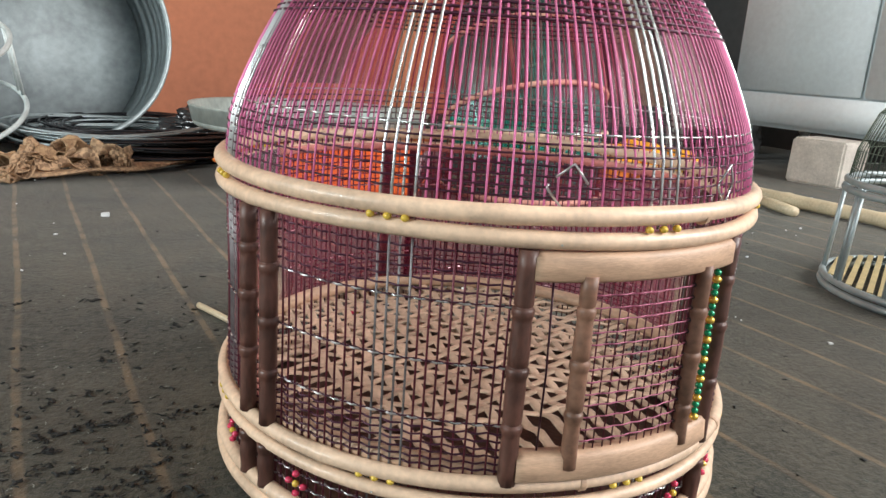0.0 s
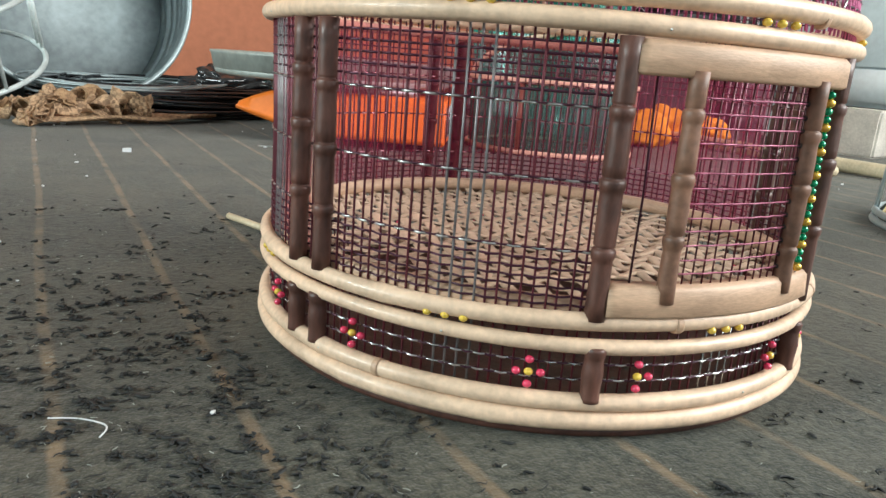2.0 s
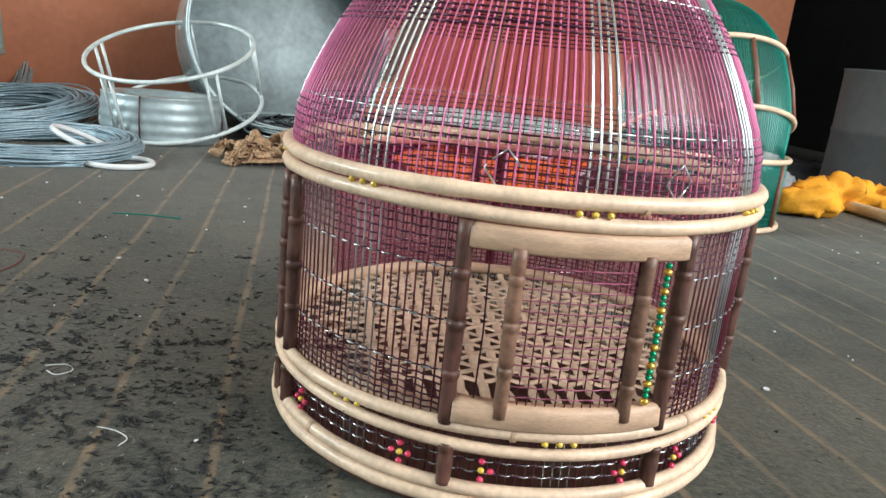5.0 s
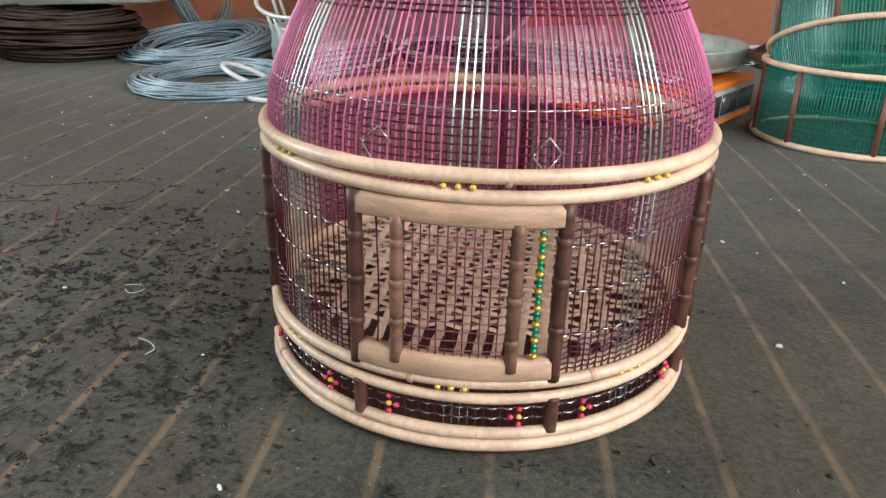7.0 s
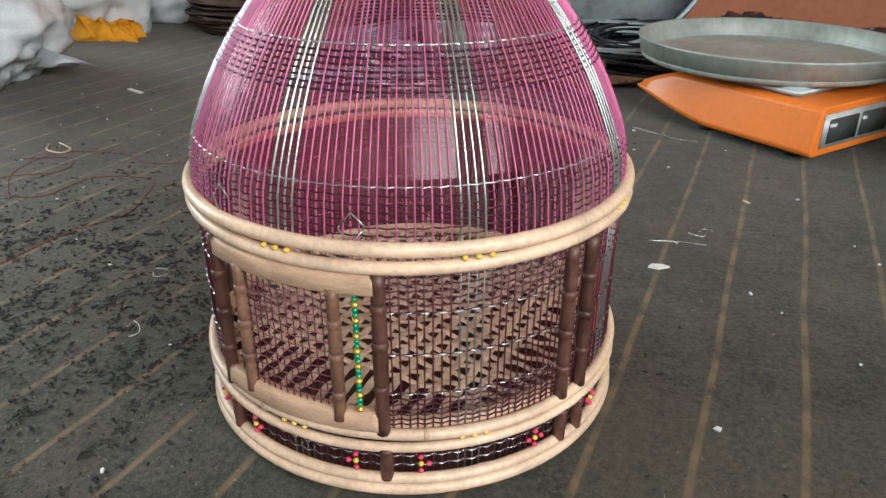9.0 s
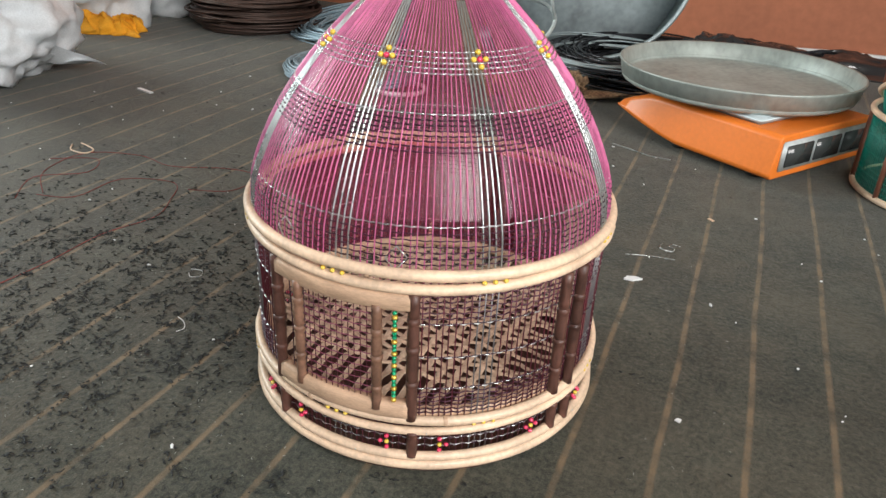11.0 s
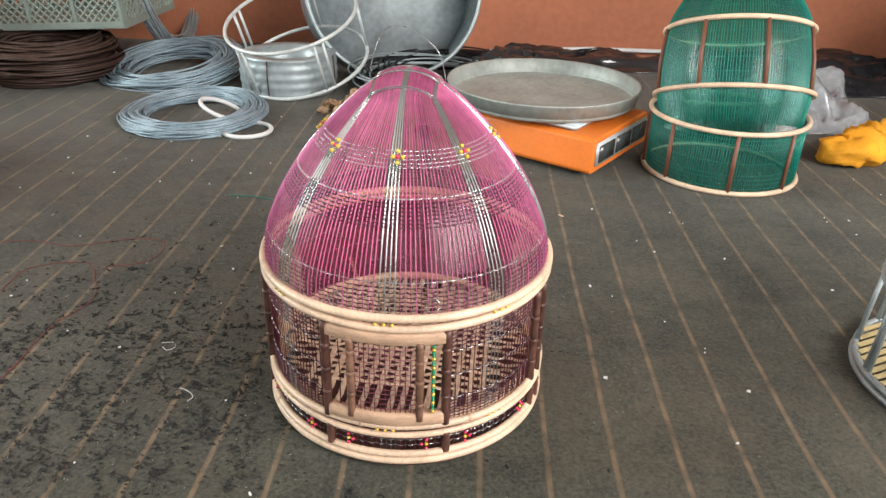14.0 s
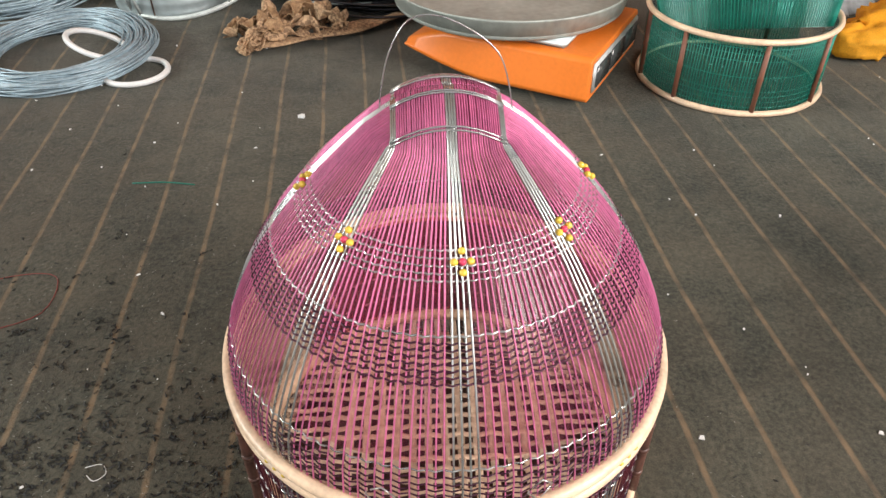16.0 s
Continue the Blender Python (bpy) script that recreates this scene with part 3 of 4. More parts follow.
for z in (0.0292, 0.0372):
    for sg, mt in ((1, SILVER), (-1, DARKWIRE)):
        part("level_wire", one(tube(circle(R_BODY + 0.0003, z, 384, wob=0.0010 * sg, waves=96), 0.00055, 5, True), "level_wire", mt), cage)
hole = one(moved(tube(circle(0.0009, 0, 10), 0.0004, 5, True), Matrix.Rotation(radians(90), 4, "X")), "hole", DARKPLASTIC)
for k in range(13):
    z = 0.0835 + k * 0.0067 + rnd.uniform(-0.0004, 0.0004)
    part("door_wire", one(tube(circle(0.1766, z, 40, -74.2, -49.4, wob=0.0004, waves=96), 0.00044, 5), "door_wire", DOORWIRE), door)
    for a in (-72.75, -50.85):
        part("hole", hole, door, m=rotz(a) @ Matrix.Translation((0.1766, 0, z)))

def smooth_pts(P, steps=5):
    """Catmull-Rom points through the places P."""
    P = [Vector(p) for p in P]
    out = []
    for i in range(len(P) - 1):
        a, b, c, d = P[max(i - 1, 0)], P[i], P[i + 1], P[min(i + 2, len(P) - 1)]
        for k in range(steps):
            t = k / steps
            out.append(0.5 * ((2 * b) + (c - a) * t + (2 * a - 5 * b + 4 * c - d) * t * t + (3 * b - a - 3 * c + d) * t ** 3))
    return out + [P[-1]]


# crown bands and hanging loop
CAPBANDS = (0.010, 0.038)
for c in (PANELS[0], PANELS[2]):
    for f in CAPBANDS:
        for df in (0.0, 0.0022):
            row = [rotz(c) @ Vector((f + df, l * 0.037, dome_z(math.hypot(f + df, l * 0.037)) + 0.0022)) for l in (-1, -0.75, -0.5, -0.25, 0, 0.25, 0.5, 0.75, 1)]
            part("cap_wire", one(tube(row, 0.0007, 5), "cap_wire", SILVER), cage, "thin silver wire across the crown")
hook = [(0.040, 0.019, 0.4045), (0.037, 0.017, 0.424), (0.030, 0.014, 0.444), (0.014, 0.006, 0.459), (-0.006, -0.003, 0.468), (-0.022, -0.010, 0.464), (-0.033, -0.015, 0.444), (-0.038, -0.018, 0.422), (-0.040, -0.019, 0.4045)]
part("hanging_loop", one(tube(smooth_pts(hook), 0.0005, 5), "hanging_loop", SILVER), cage, "thin bent wire loop")

# beads
bead = {k: one(ball(0.00225, 10, 6, 0.85), "bead", mt) for k, mt in (("y", YELLOW), ("p", PINKB), ("gold", GOLD), ("green", GREENB))}
goldbead = {"gold": one(ball(0.0029, 10, 6, 0.8), "bead", GOLD)}
bigbead = {k: one(ball(0.0026, 10, 6, 0.9), "bead", mt) for k, mt in (("y", YELLOW), ("p", PINKB))}


def put_bead(kind, r, a, z, table=bead):
    part("bead", table[kind], cage, m=Matrix.Translation(polar(r, a, z)) @ rotz(a))


for a in (-93.3, -76.3, -46.6, -31.3, -2.0, 21.1, 101.0, 125.5, -123.7, -148.3):
    put_bead("y", 0.1768, a, 0.0328)
    for da, dz in ((PITCH, 0), (-PITCH, 0), (0, 0.0062), (0, -0.0062)):
        if (a, da) not in ((-76.3, -PITCH), (-31.3, -PITCH), (-46.6, PITCH)):
            put_bead("p", 0.1768, a + da, 0.0328 + dz)
for s in STRIPES:
    for k in (-1, 0, 1):
        put_bead("y", 0.1790, s + k * 2.9, 0.1970)
        put_bead("y", 0.1788, s + k * 2.9, 0.0556)
    z, a = 0.3540, s + (2.2 if s < 0 else 0)
    r = dome_r(z) + 0.0028
    put_bead("p", r, a, z, bigbead)
    for da, dz in ((2.9, 0), (-2.9, 0), (0, 0.0048), (0, -0.0048)):
        put_bead("y", dome_r(z + dz) + 0.0028, a + da, z + dz, bigbead)
for k in range(23):
    z = 0.0815 + k * 0.00395
    put_bead("gold" if k % 3 == 0 else "green", 0.1785, -44.6, z, goldbead if k % 3 == 0 else bead)
part("bead_string", one(tube([polar(0.1785, -44.6, 0.077), polar(0.1785, -44.6, 0.173)], 0.0004, 4), "bead_string", SILVER), cage)

# bent wire clips on the dome
for a, z in ((-45.0, 0.2165), (-79.0, 0.2175), (60.0, 0.216)):
    s = Shape()
    base = polar(dome_r(z) + 0.0018, a, z)
    m = Matrix.Translation(base) @ rotz(a + 90) @ Matrix.Scale(1.25, 4)
    gap = 0.0 if a == -45.0 else 0.0025
    s.add(*moved(tube([(0.0 - gap, -0.001, -0.0085), (-0.0062 - gap, 0, -0.001), (-0.0055 - gap, 0, 0.0005)], 0.0005, 5), m))
    s.add(*moved(tube([(-0.0055, 0, 0.0005 + gap), (0.001, -0.001, 0.0085), (0.0075, 0, 0.001), (0.0065, 0, -0.001 + gap)], 0.0005, 5), m))
    if not gap:
        s.add(*moved(tube([(0.0065, 0, -0.001), (0.0, -0.001, -0.0085)], 0.0005, 5), m))
    part("wire_clip", s.mesh("wire_clip", SILVER), cage, "small bent silver wire clip")

# woven bamboo floor of the cage
TRAY_TURN = 27.0


def slat_mesh(x0, x1, width, waves, lift):
    pts, n = [], max(6, int((x1 - x0) / 0.006))
    verts, faces = [], []
    for i in range(n + 1):
        x = x0 + (x1 - x0) * i / n
        zc = 0.0582 + lift * math.cos(waves * x)
        for dy, dz in ((-width / 2, 0), (-width / 2 + 0.001, 0.0011), (width / 2 - 0.001, 0.0011), (width / 2, 0), (0, -0.0008)):
            verts.append(Vector((x, dy, zc + dz)))
    for i in range(n):
        for k in range(5):
            faces.append((i * 5 + k, (i + 1) * 5 + k, (i + 1) * 5 + (k + 1) % 5, i * 5 + (k + 1) % 5))
    faces += [tuple(range(5)), tuple(n * 5 + k for k in range(5))[::-1]]
    return verts, faces


RT = 0.166
LONG = [-0.1055 + 0.0151 * i for i in range(15)]
CROSS = [-0.098 + 0.0123 * i for i in range(20)]
for j, off in enumerate(CROSS):
    half = math.sqrt(max(RT ** 2 - off ** 2, 0.0004))
    vf = slat_mesh(-half, half, 0.0060, math.pi / 0.0151, 0.0016 * (1 if j % 2 else -1))
    part("slat", one(vf, "slat", SLAT), cage, m=rotz(TRAY_TURN + rnd.uniform(-0.8, 0.8)) @ Matrix.Translation((0, off + rnd.uniform(-0.0008, 0.0008), 0)))
for j, off in enumerate(LONG):
    half = math.sqrt(max(RT ** 2 - off ** 2, 0.0004))
    vf = slat_mesh(-half, half, 0.0074, math.pi / 0.0123, 0.0016 * (-1 if j % 2 else 1))
    part("slat", one(vf, "slat", SLAT), cage, m=rotz(TRAY_TURN + 90 + rnd.uniform(-0.9, 0.9)) @ Matrix.Translation((0, -off + rnd.uniform(-0.001, 0.001), 0)))

# ---- shop scale with a round tray ----
SC = Matrix.Translation((-0.089, 0.817, 0)) @ rotz(87.4)      # x along the display side, y away to the long side
scale = thing("shop_scale", "orange plastic shop scale with dark display windows on the carpet", "scale", SC)


def scale_body():
    L, D = 0.325, 0.385                                     # x: display side, y: long side
    n, verts, faces = 14, [], []
    for i in range(n + 1):
        t = i / n
        y = D * t
        zb = 0.016 + 0.040 * max(0.0, (t - 0.55) / 0.45) ** 1.4
        zt = 0.098 - 0.030 * max(0.0, (t - 0.75) / 0.25) ** 1.5
        sl = 0.012
        for x, z in ((0.006, zb), (0.0, zb + 0.008), (sl, zt - 0.006), (sl + 0.008, zt), (L - sl - 0.008, zt), (L - sl, zt - 0.006), (L, zb + 0.008), (L - 0.006, zb)):
            verts.append(Vector((x, y, z)))
    for i in range(n):
        for k in range(8):
            faces.append((i * 8 + k, i * 8 + (k + 1) % 8, (i + 1) * 8 + (k + 1) % 8, (i + 1) * 8 + k))
    faces += [tuple(range(8))[::-1], tuple(n * 8 + k for k in range(8))]
    return verts, faces


# the display side is the face at y = 0
sb = part("body", one(scale_body(), "body", ORANGE), scale)
sb.data.set_sharp_from_angle(angle=radians(28))
bev = sb.modifiers.new("edges", "BEVEL")
bev.width, bev.segments, bev.limit_method = 0.004, 3, "ANGLE"
bezel = part("display_frame", one(moved(box(0.285, 0.006, 0.056, 0.002), Matrix.Translation((0.1625, -0.001, 0.030))), "display_frame", ALU), scale, "pale grey display frame")
for k in range(3):
    part("display", one(moved(box(0.080, 0.004, 0.04, 0.001), Matrix.Translation((0.0705 + k * 0.092, -0.005, 0.038))), "display", DARKGLASS), bezel, "dark display window")
part("platform", one(moved(box(0.26, 0.27, 0.0145, 0.004), Matrix.Translation((0.1625, 0.195, 0.0975))), "platform", GALV), scale, "bright steel platform")
for x in (0.05, 0.275):
    for y in (0.06, 0.24):
        part("foot", one(moved(lathe([(0.0005, 0), (0.016, 0), (0.018, 0.006), (0.014, 0.022), (0.0005, 0.022)], 16), Matrix.Translation((x, y, 0))), "foot", DARKPLASTIC), scale)
tray_prof = [(0.0005, 0.0), (0.262, 0.0), (0.268, 0.003), (0.276, 0.030), (0.279, 0.032), (0.2785, 0.034), (0.274, 0.033), (0.264, 0.007), (0.258, 0.004), (0.0005, 0.004)]
tin = whole("tin_tray", one(lathe(tray_prof[:3] + [(0.270, 0.010), (0.262, 0.010)] + tray_prof[-3:], 72), "tin_tray", TRAY), "round worn grey tin tray with low rim on the scale", "tray",
            Matrix.Translation((-0.326, 1.030, 0.1125)) @ Matrix.Diagonal((0.882, 0.882, 1.25, 1)))

part("rim", one(lathe([(0.2655, 0.0085), (0.2705, 0.0085), (0.277, 0.030), (0.2795, 0.032), (0.2785, 0.0345), (0.2735, 0.033), (0.2655, 0.0085)], 72), "rim", TRAY), tin)

# ---- green cage: a round body, with its dome set askew on top ----
GC = Matrix.Translation((0.126, 1.088, 0))
green = thing("birdcage", "unfinished green wire birdcage body with pale rattan hoops on the carpet", "birdcage", GC)
gw = one(tube([(0.170, 0, 0.004), (0.171, 0, 0.07), (0.1715, 0, 0.142)], 0.0008, 4), "upright_wire", GREENW)
for i in range(190):
    part("upright_wire", gw, green, m=rotz(i * 360 / 190 + rnd.uniform(-0.3, 0.3)))
for z, r, rt in ((0.0065, 0.174, 0.0058), (0.142, 0.1745, 0.0055)):
    part("rattan_hoop", one(tube(circle(r, z, 90), rt, 10, True), "rattan_hoop", RATTAN), green)
gp = one(tube([(0, 0, 0), (0, 0, 0.06), (0, 0, 0.065), (0, 0, 0.07), (0, 0, 0.13)], [0.0045, 0.0045, 0.0055, 0.0045, 0.0045], 10), "post", GREENPOST)
for a in (-116, -68, -24, 26, 72, 118, 164, 206):
    part("post", gp, green, m=Matrix.Translation(polar(0.174, a, 0.009)))
for z in (0.018, 0.028, 0.038, 0.048, 0.075, 0.105, 0.118, 0.128):
    part("level_wire", one(tube(circle(0.1715, z, 180, wob=0.0005, waves=45), 0.0006, 4, True), "level_wire", GREENW), green)

part("film_lining", one(lathe([(0.1690, 0.006), (0.1698, 0.07), (0.1702, 0.141)], 90), "film_lining", GREENFILM), green, "thin green cellophane lining").visible_shadow = False

TOWARDS = -78.0
lid = thing("cage_dome", "green wire cage dome with rattan hoops set askew on the body", "cage dome",
            Matrix.Translation((0.126, 1.088, 0.180)) @ rotz(TOWARDS) @ Matrix.Rotation(radians(-21), 4, "Y") @ Matrix.Rotation(radians(6), 4, "X"))
lz = [-0.075, 0.0, 0.07, 0.143, 0.19, 0.23, 0.26, 0.28, 0.29]
lr = [0.150, 0.166, 0.166, 0.156, 0.138, 0.110, 0.075, 0.040, 0.01]
gw = one(tube(smooth_profile(lz, lr, 3), 0.0008, 4), "upright_wire", GREENW)
for i in range(176):
    part("upright_wire", gw, lid, m=rotz(i * 360 / 176 + rnd.uniform(-0.3, 0.3)))
for z, r, rt in ((0.0, 0.1715, 0.0055), (0.143, 0.1595, 0.0055)):
    part("rattan_hoop", one(tube(circle(r, z, 90), rt, 10, True), "rattan_hoop", RATTAN), lid)
for a in (-70, -25, 20, 66, 112, 158, 205, 248):
    part("post", one(tube([polar(0.171, a, 0.003), polar(0.170, a, 0.07), polar(0.160, a, 0.14)], 0.0045, 8), "post", GREENPOST), lid)
for z in (0.03, 0.06, 0.09, 0.115, 0.17, 0.21, 0.245):
    part("level_wire", one(tube(circle(float(np.interp(z, lz, lr)) + 0.0006, z, 180, wob=0.0005, waves=44), 0.0005, 4, True), "level_wire", GREENW), lid)

part("film_lining", one(lathe([(max(p.x - 0.0016, 0.002), p.z) for p in smooth_profile(lz, lr, 3)], 90), "film_lining", GREENFILM), lid, "thin green cellophane lining").visible_shadow = False

# ---- bare wire cage ----
WC = Matrix.Translation((0.668, 0.440, 0))
wire = thing("birdcage", "grey galvanised wire birdcage with straw slatted floor on the carpet", "birdcage", WC)
for z, r, rt in ((0.005, 0.165, 0.005), (0.016, 0.164, 0.0048), (0.138, 0.157, 0.005), (0.149, 0.156, 0.0045)):
    part("hoop", one(tube(circle(r, z, 80), rt, 8, True), "hoop", GALV), wire)
for i in range(12):
    a = i * 30
    for da in (-1.6, 1.6):
        part("post", one(tube([polar(0.163, a + da, 0.016), polar(0.156, a + da, 0.14)], 0.0034, 7), "post", GALV), wire)
for i in range(96):
    a = i * 3.75
    part("upright_wire", one(tube([polar(0.155, a, 0.148), polar(0.151, a, 0.19), polar(0.134, a, 0.24), polar(0.095, a, 0.285), polar(0.02, a, 0.31)], 0.0006, 4), "upright_wire", OLIVEW), wire)
for z, r in ((0.165, 0.154), (0.19, 0.151), (0.24, 0.134), (0.27, 0.108)):
    part("level_wire", one(tube(circle(r, z, 96), 0.0006, 4, True), "level_wire", OLIVEW), wire)
for i in range(24):
    y = -0.148 + i * 0.0129
    h = math.sqrt(max(0.161 ** 2 - y * y, 0.0002))
    part("slat", one(moved(box(2 * h, 0.0075, 0.002, 0), Matrix.Translation((0, y, 0.019))), "slat", SLATY, False), wire, m=rotz(58))

# ---- coils of wire ----
def coil(label, m, R, thick, turns, mat, seed, wr=0.0016, flat=0.5, sides=4, spread=0.0):
    """A coil of wire: every turn a part of its own."""
    r = random.Random(seed)
    ob = thing("wire_coil", label, "wire coil", m)
    for k in range(turns):
        a, q = r.uniform(0, 6.28), math.sqrt(r.random())
        dr, dz = thick * q * math.cos(a), thick * q * math.sin(a) * flat
        tx, ty, ph = r.uniform(-spread, spread), r.uniform(-spread, spread), r.uniform(0, 6.28)
        ex = r.uniform(-0.02, 0.02) * R
        pts = []
        for i in range(64):
            t = 2 * math.pi * i / 64
            q2 = R + dr + ex * math.cos(2 * t + ph) + 0.004 * math.sin(5 * t + ph)
            pts.append(Vector((q2 * math.cos(t) + tx, q2 * math.sin(t) + ty, max(wr, thick * flat + dz + 0.004 * math.sin(2 * t + ph)))))
        part("turn", one(tube(pts, wr, sides, True), "turn", mat), ob)
    return ob


coil("thick coil of grey-blue wire lying on the carpet", Matrix.Translation((-1.165, 0.598, 0)) @ Matrix.Rotation(radians(2), 4, "X"), 0.163, 0.036, 150, BLUEWIRE, 3, 0.0022, 0.5)
coil("loose coil of grey-blue wire on the carpet", Matrix.Translation((-1.59, 0.867, 0)) @ Matrix.Rotation(radians(9), 4, "X"), 0.180, 0.034, 80, BLUEWIRE, 5, 0.0026, 0.9, spread=0.03)
coil("large coil of brown iron wire on the carpet", Matrix.Translation((-1.885, 0.615, 0)), 0.155, 0.062, 120, RUSTWIRE, 8, 0.004, 1.05, spread=0.015)
coil("loose coil of black wire on the carpet", Matrix.Translation((-0.80, 1.35, 0)), 0.25, 0.045, 70, BLACKWIRE, 12, 0.003, 0.7, spread=0.05)
coil("few loose turns of bright wire lying on the black coil", Matrix.Translation((-0.86, 1.235, 0.03)) @ rotz(20), 0.20, 0.03, 7, GALV, 21, 0.003, 0.7, spread=0.04)
coil("coil of bright wire standing against the wall", in_room(-1.10, 1.94, 0.262) @ Matrix.Rotation(radians(84), 4, "Y"), 0.24, 0.025, 50, GALV, 14, 0.003, 0.9)
whole("plastic_hoop", one(tube(circle(0.063, 0.006, 48), 0.006, 8, True), "plastic_hoop", WHITEP), "small white plastic hoop on the carpet", "hoop", Matrix.Translation((-0.963, 0.597, 0)))
whole("plastic_hoop", one(tube(circle(0.062, 0.006, 48), 0.006, 8, True), "plastic_hoop", WHITEP), "small white plastic hoop lying inside the coil", "hoop", Matrix.Translation((-1.085, 0.625, 0.026)) @ rotz(40) @ Matrix.Rotation(radians(24), 4, "Y"))

# shiny roll of wire
roll = thing("wire_roll", "shiny galvanised roll of thin wire on the carpet", "wire roll", Matrix.Translation((-1.19, 0.99, 0)))
side = [(0.146 + 0.004 * math.sin(math.pi * k / 48) + 0.0009 * math.cos(k * math.pi) + 0.0012 * math.sin(k * 0.55), 0.001 + 0.112 * k / 48) for k in range(49)]
part("winding", one(lathe([(0.100, 0.001)] + side + [(0.100, 0.113), (0.098, 0.060), (0.100, 0.001)], 72), "winding", GALV), roll, "tightly wound bright wire")
for a in (20, 110, 200, 290):
    part("tie", one(tube([polar(0.149, a, 0.0), polar(0.153, a, 0.06), polar(0.149, a, 0.114)], 0.002, 6), "tie", RUSTWIRE), roll)

# open frame of welded rod
FR = Matrix.Translation((-1.162, 1.033, 0.081)) @ Vector((0.053, -0.372, 0.927)).to_track_quat("Z", "X").to_matrix().to_4x4()
fr = thing("hoop_stand", "open round stand of pale galvanised rods leaning over a roll", "stand", FR)
for z in (0.0, 0.156):
    part("hoop", one(tube(circle(0.202, z, 64), 0.0055, 8, True), "hoop", PALEROD), fr)
for i in range(5):
    for da in (-4, 4):
        part("rod", one(tube([polar(0.202, i * 72 + da + 20, 0), polar(0.202, i * 72 + da + 20, 0.156)], 0.0042, 6), "rod", PALEROD), fr)

# ---- deep basin leaning by the wall ----
BF = Vector((0.70, -0.68, 0.20)).normalized()           # the way its opening faces
rim_at = Vector((-1.005, 1.300, 0.292))
back_at = rim_at - BF * 0.193
turnm = BF.to_track_quat("Z", "Y").to_matrix().to_4x4()
basin = thing("metal_basin", "deep round galvanised basin standing on edge by the wall", "basin", Matrix.Translation(back_at) @ turnm @ Matrix.Scale(0.88, 4))
part("bottom", one(lathe([(0.0005, 0.0), (0.322, 0.0), (0.326, 0.003), (0.326, 0.006), (0.0005, 0.006)], 72), "bottom", DULLSHEET), basin)
outer = [(0.324 + 0.016 * math.sin(math.pi * min(1, k / 26) ** 0.7) - 0.002 * k / 26 + 0.0022 * math.sin(k * 1.25), 0.004 + 0.211 * k / 26) for k in range(27)]
inner = [(r - 0.0045, z) for r, z in outer[::-1]]
part("wall", one(lathe(outer + inner + outer[:1], 72), "wall", GALVWALL), basin, "ribbed bright side wall")
part("rim", one(tube(circle(0.3215, 0.219, 90), 0.0075, 8, True), "rim", GALV), basin, "rolled bright rim")

# ---- heap of straps ----
def ribbon(points, width, thick, twist):
    """A flat band along points, turned about its run by twist degrees at each point."""
    v, f = tube(points, 1.0, 10)
    out = []
    for i, p in enumerate(points):
        p = Vector(p)
        run = (Vector(points[min(i + 1, len(points) - 1)]) - Vector(points[max(i - 1, 0)])).normalized()
        a = Matrix.Rotation(radians(twist[i]), 3, run) @ run.cross(Vector((0, 0, 1))).normalized()
        c = run.cross(a)
        for k in range(10):
            th = 2 * math.pi * k / 10
            q = p + a * (math.cos(th) * width) + c * (math.sin(th) * thick)
            q.z = max(q.z, 0.002)
            out.append(q)
    return out, f


straps = thing("strap_heap", "crumpled heap of patterned brown and tan woven straps on the carpet", "strap", Matrix.Translation((-0.79, 0.905, 0)) @ rotz(55) @ Matrix.Scale(0.92, 4))
for k in range(18):
    r = random.Random(310 + k)
    p, ang, pts = Vector((r.uniform(-0.11, 0.11), r.uniform(-0.05, 0.05), 0)), r.uniform(0, 6.28), []
    for i in range(9):
        ang += r.uniform(-1.1, 1.1)
        p = p + Vector((math.cos(ang), math.sin(ang), 0)) * 0.034
        p.x, p.y = max(-0.14, min(0.11, p.x)), max(-0.06, min(0.06, p.y))
        pts.append(Vector((p.x, p.y, max(0.006, r.uniform(0.05, 1.0) * 0.075 * (1 - (p.x / 0.19) ** 2)))))
    pts = smooth_pts(pts, 5)
    t0 = r.uniform(0, 180)
    tw = [t0 + 85 * math.sin(i * 0.27 + k) + r.uniform(-9, 9) for i in range(len(pts))]
    part("band", one(ribbon(pts, r.uniform(0.009, 0.018), 0.0026, tw), "band", STRAP if k % 3 else ROPE), straps)
strap = [Vector((-0.85, 0.79, 0.016)), Vector((-0.77, 0.84, 0.014)), Vector((-0.71, 0.92, 0.013)), Vector((-0.655, 1.01, 0.013)), Vector((-0.615, 1.10, 0.012))]
whole("woven_strap", one(ribbon(smooth_pts(strap, 6), 0.023, 0.005, [12 * math.sin(i * 0.5) for i in range(25)]), "woven_strap", STRAP), "flat patterned woven strap lying by the heap", "strap")

# ---- crate, sacks, cloth ----
CR = Matrix.Translation((0.08, 0.02, 0)) @ in_room(-1.45, 1.76, 0.135) @ Matrix.Rotation(radians(-3), 4, "Y")
crate = thing("plastic_crate", "grey-green plastic crate with diamond mesh sides, lying on a wire coil", "crate", CR)


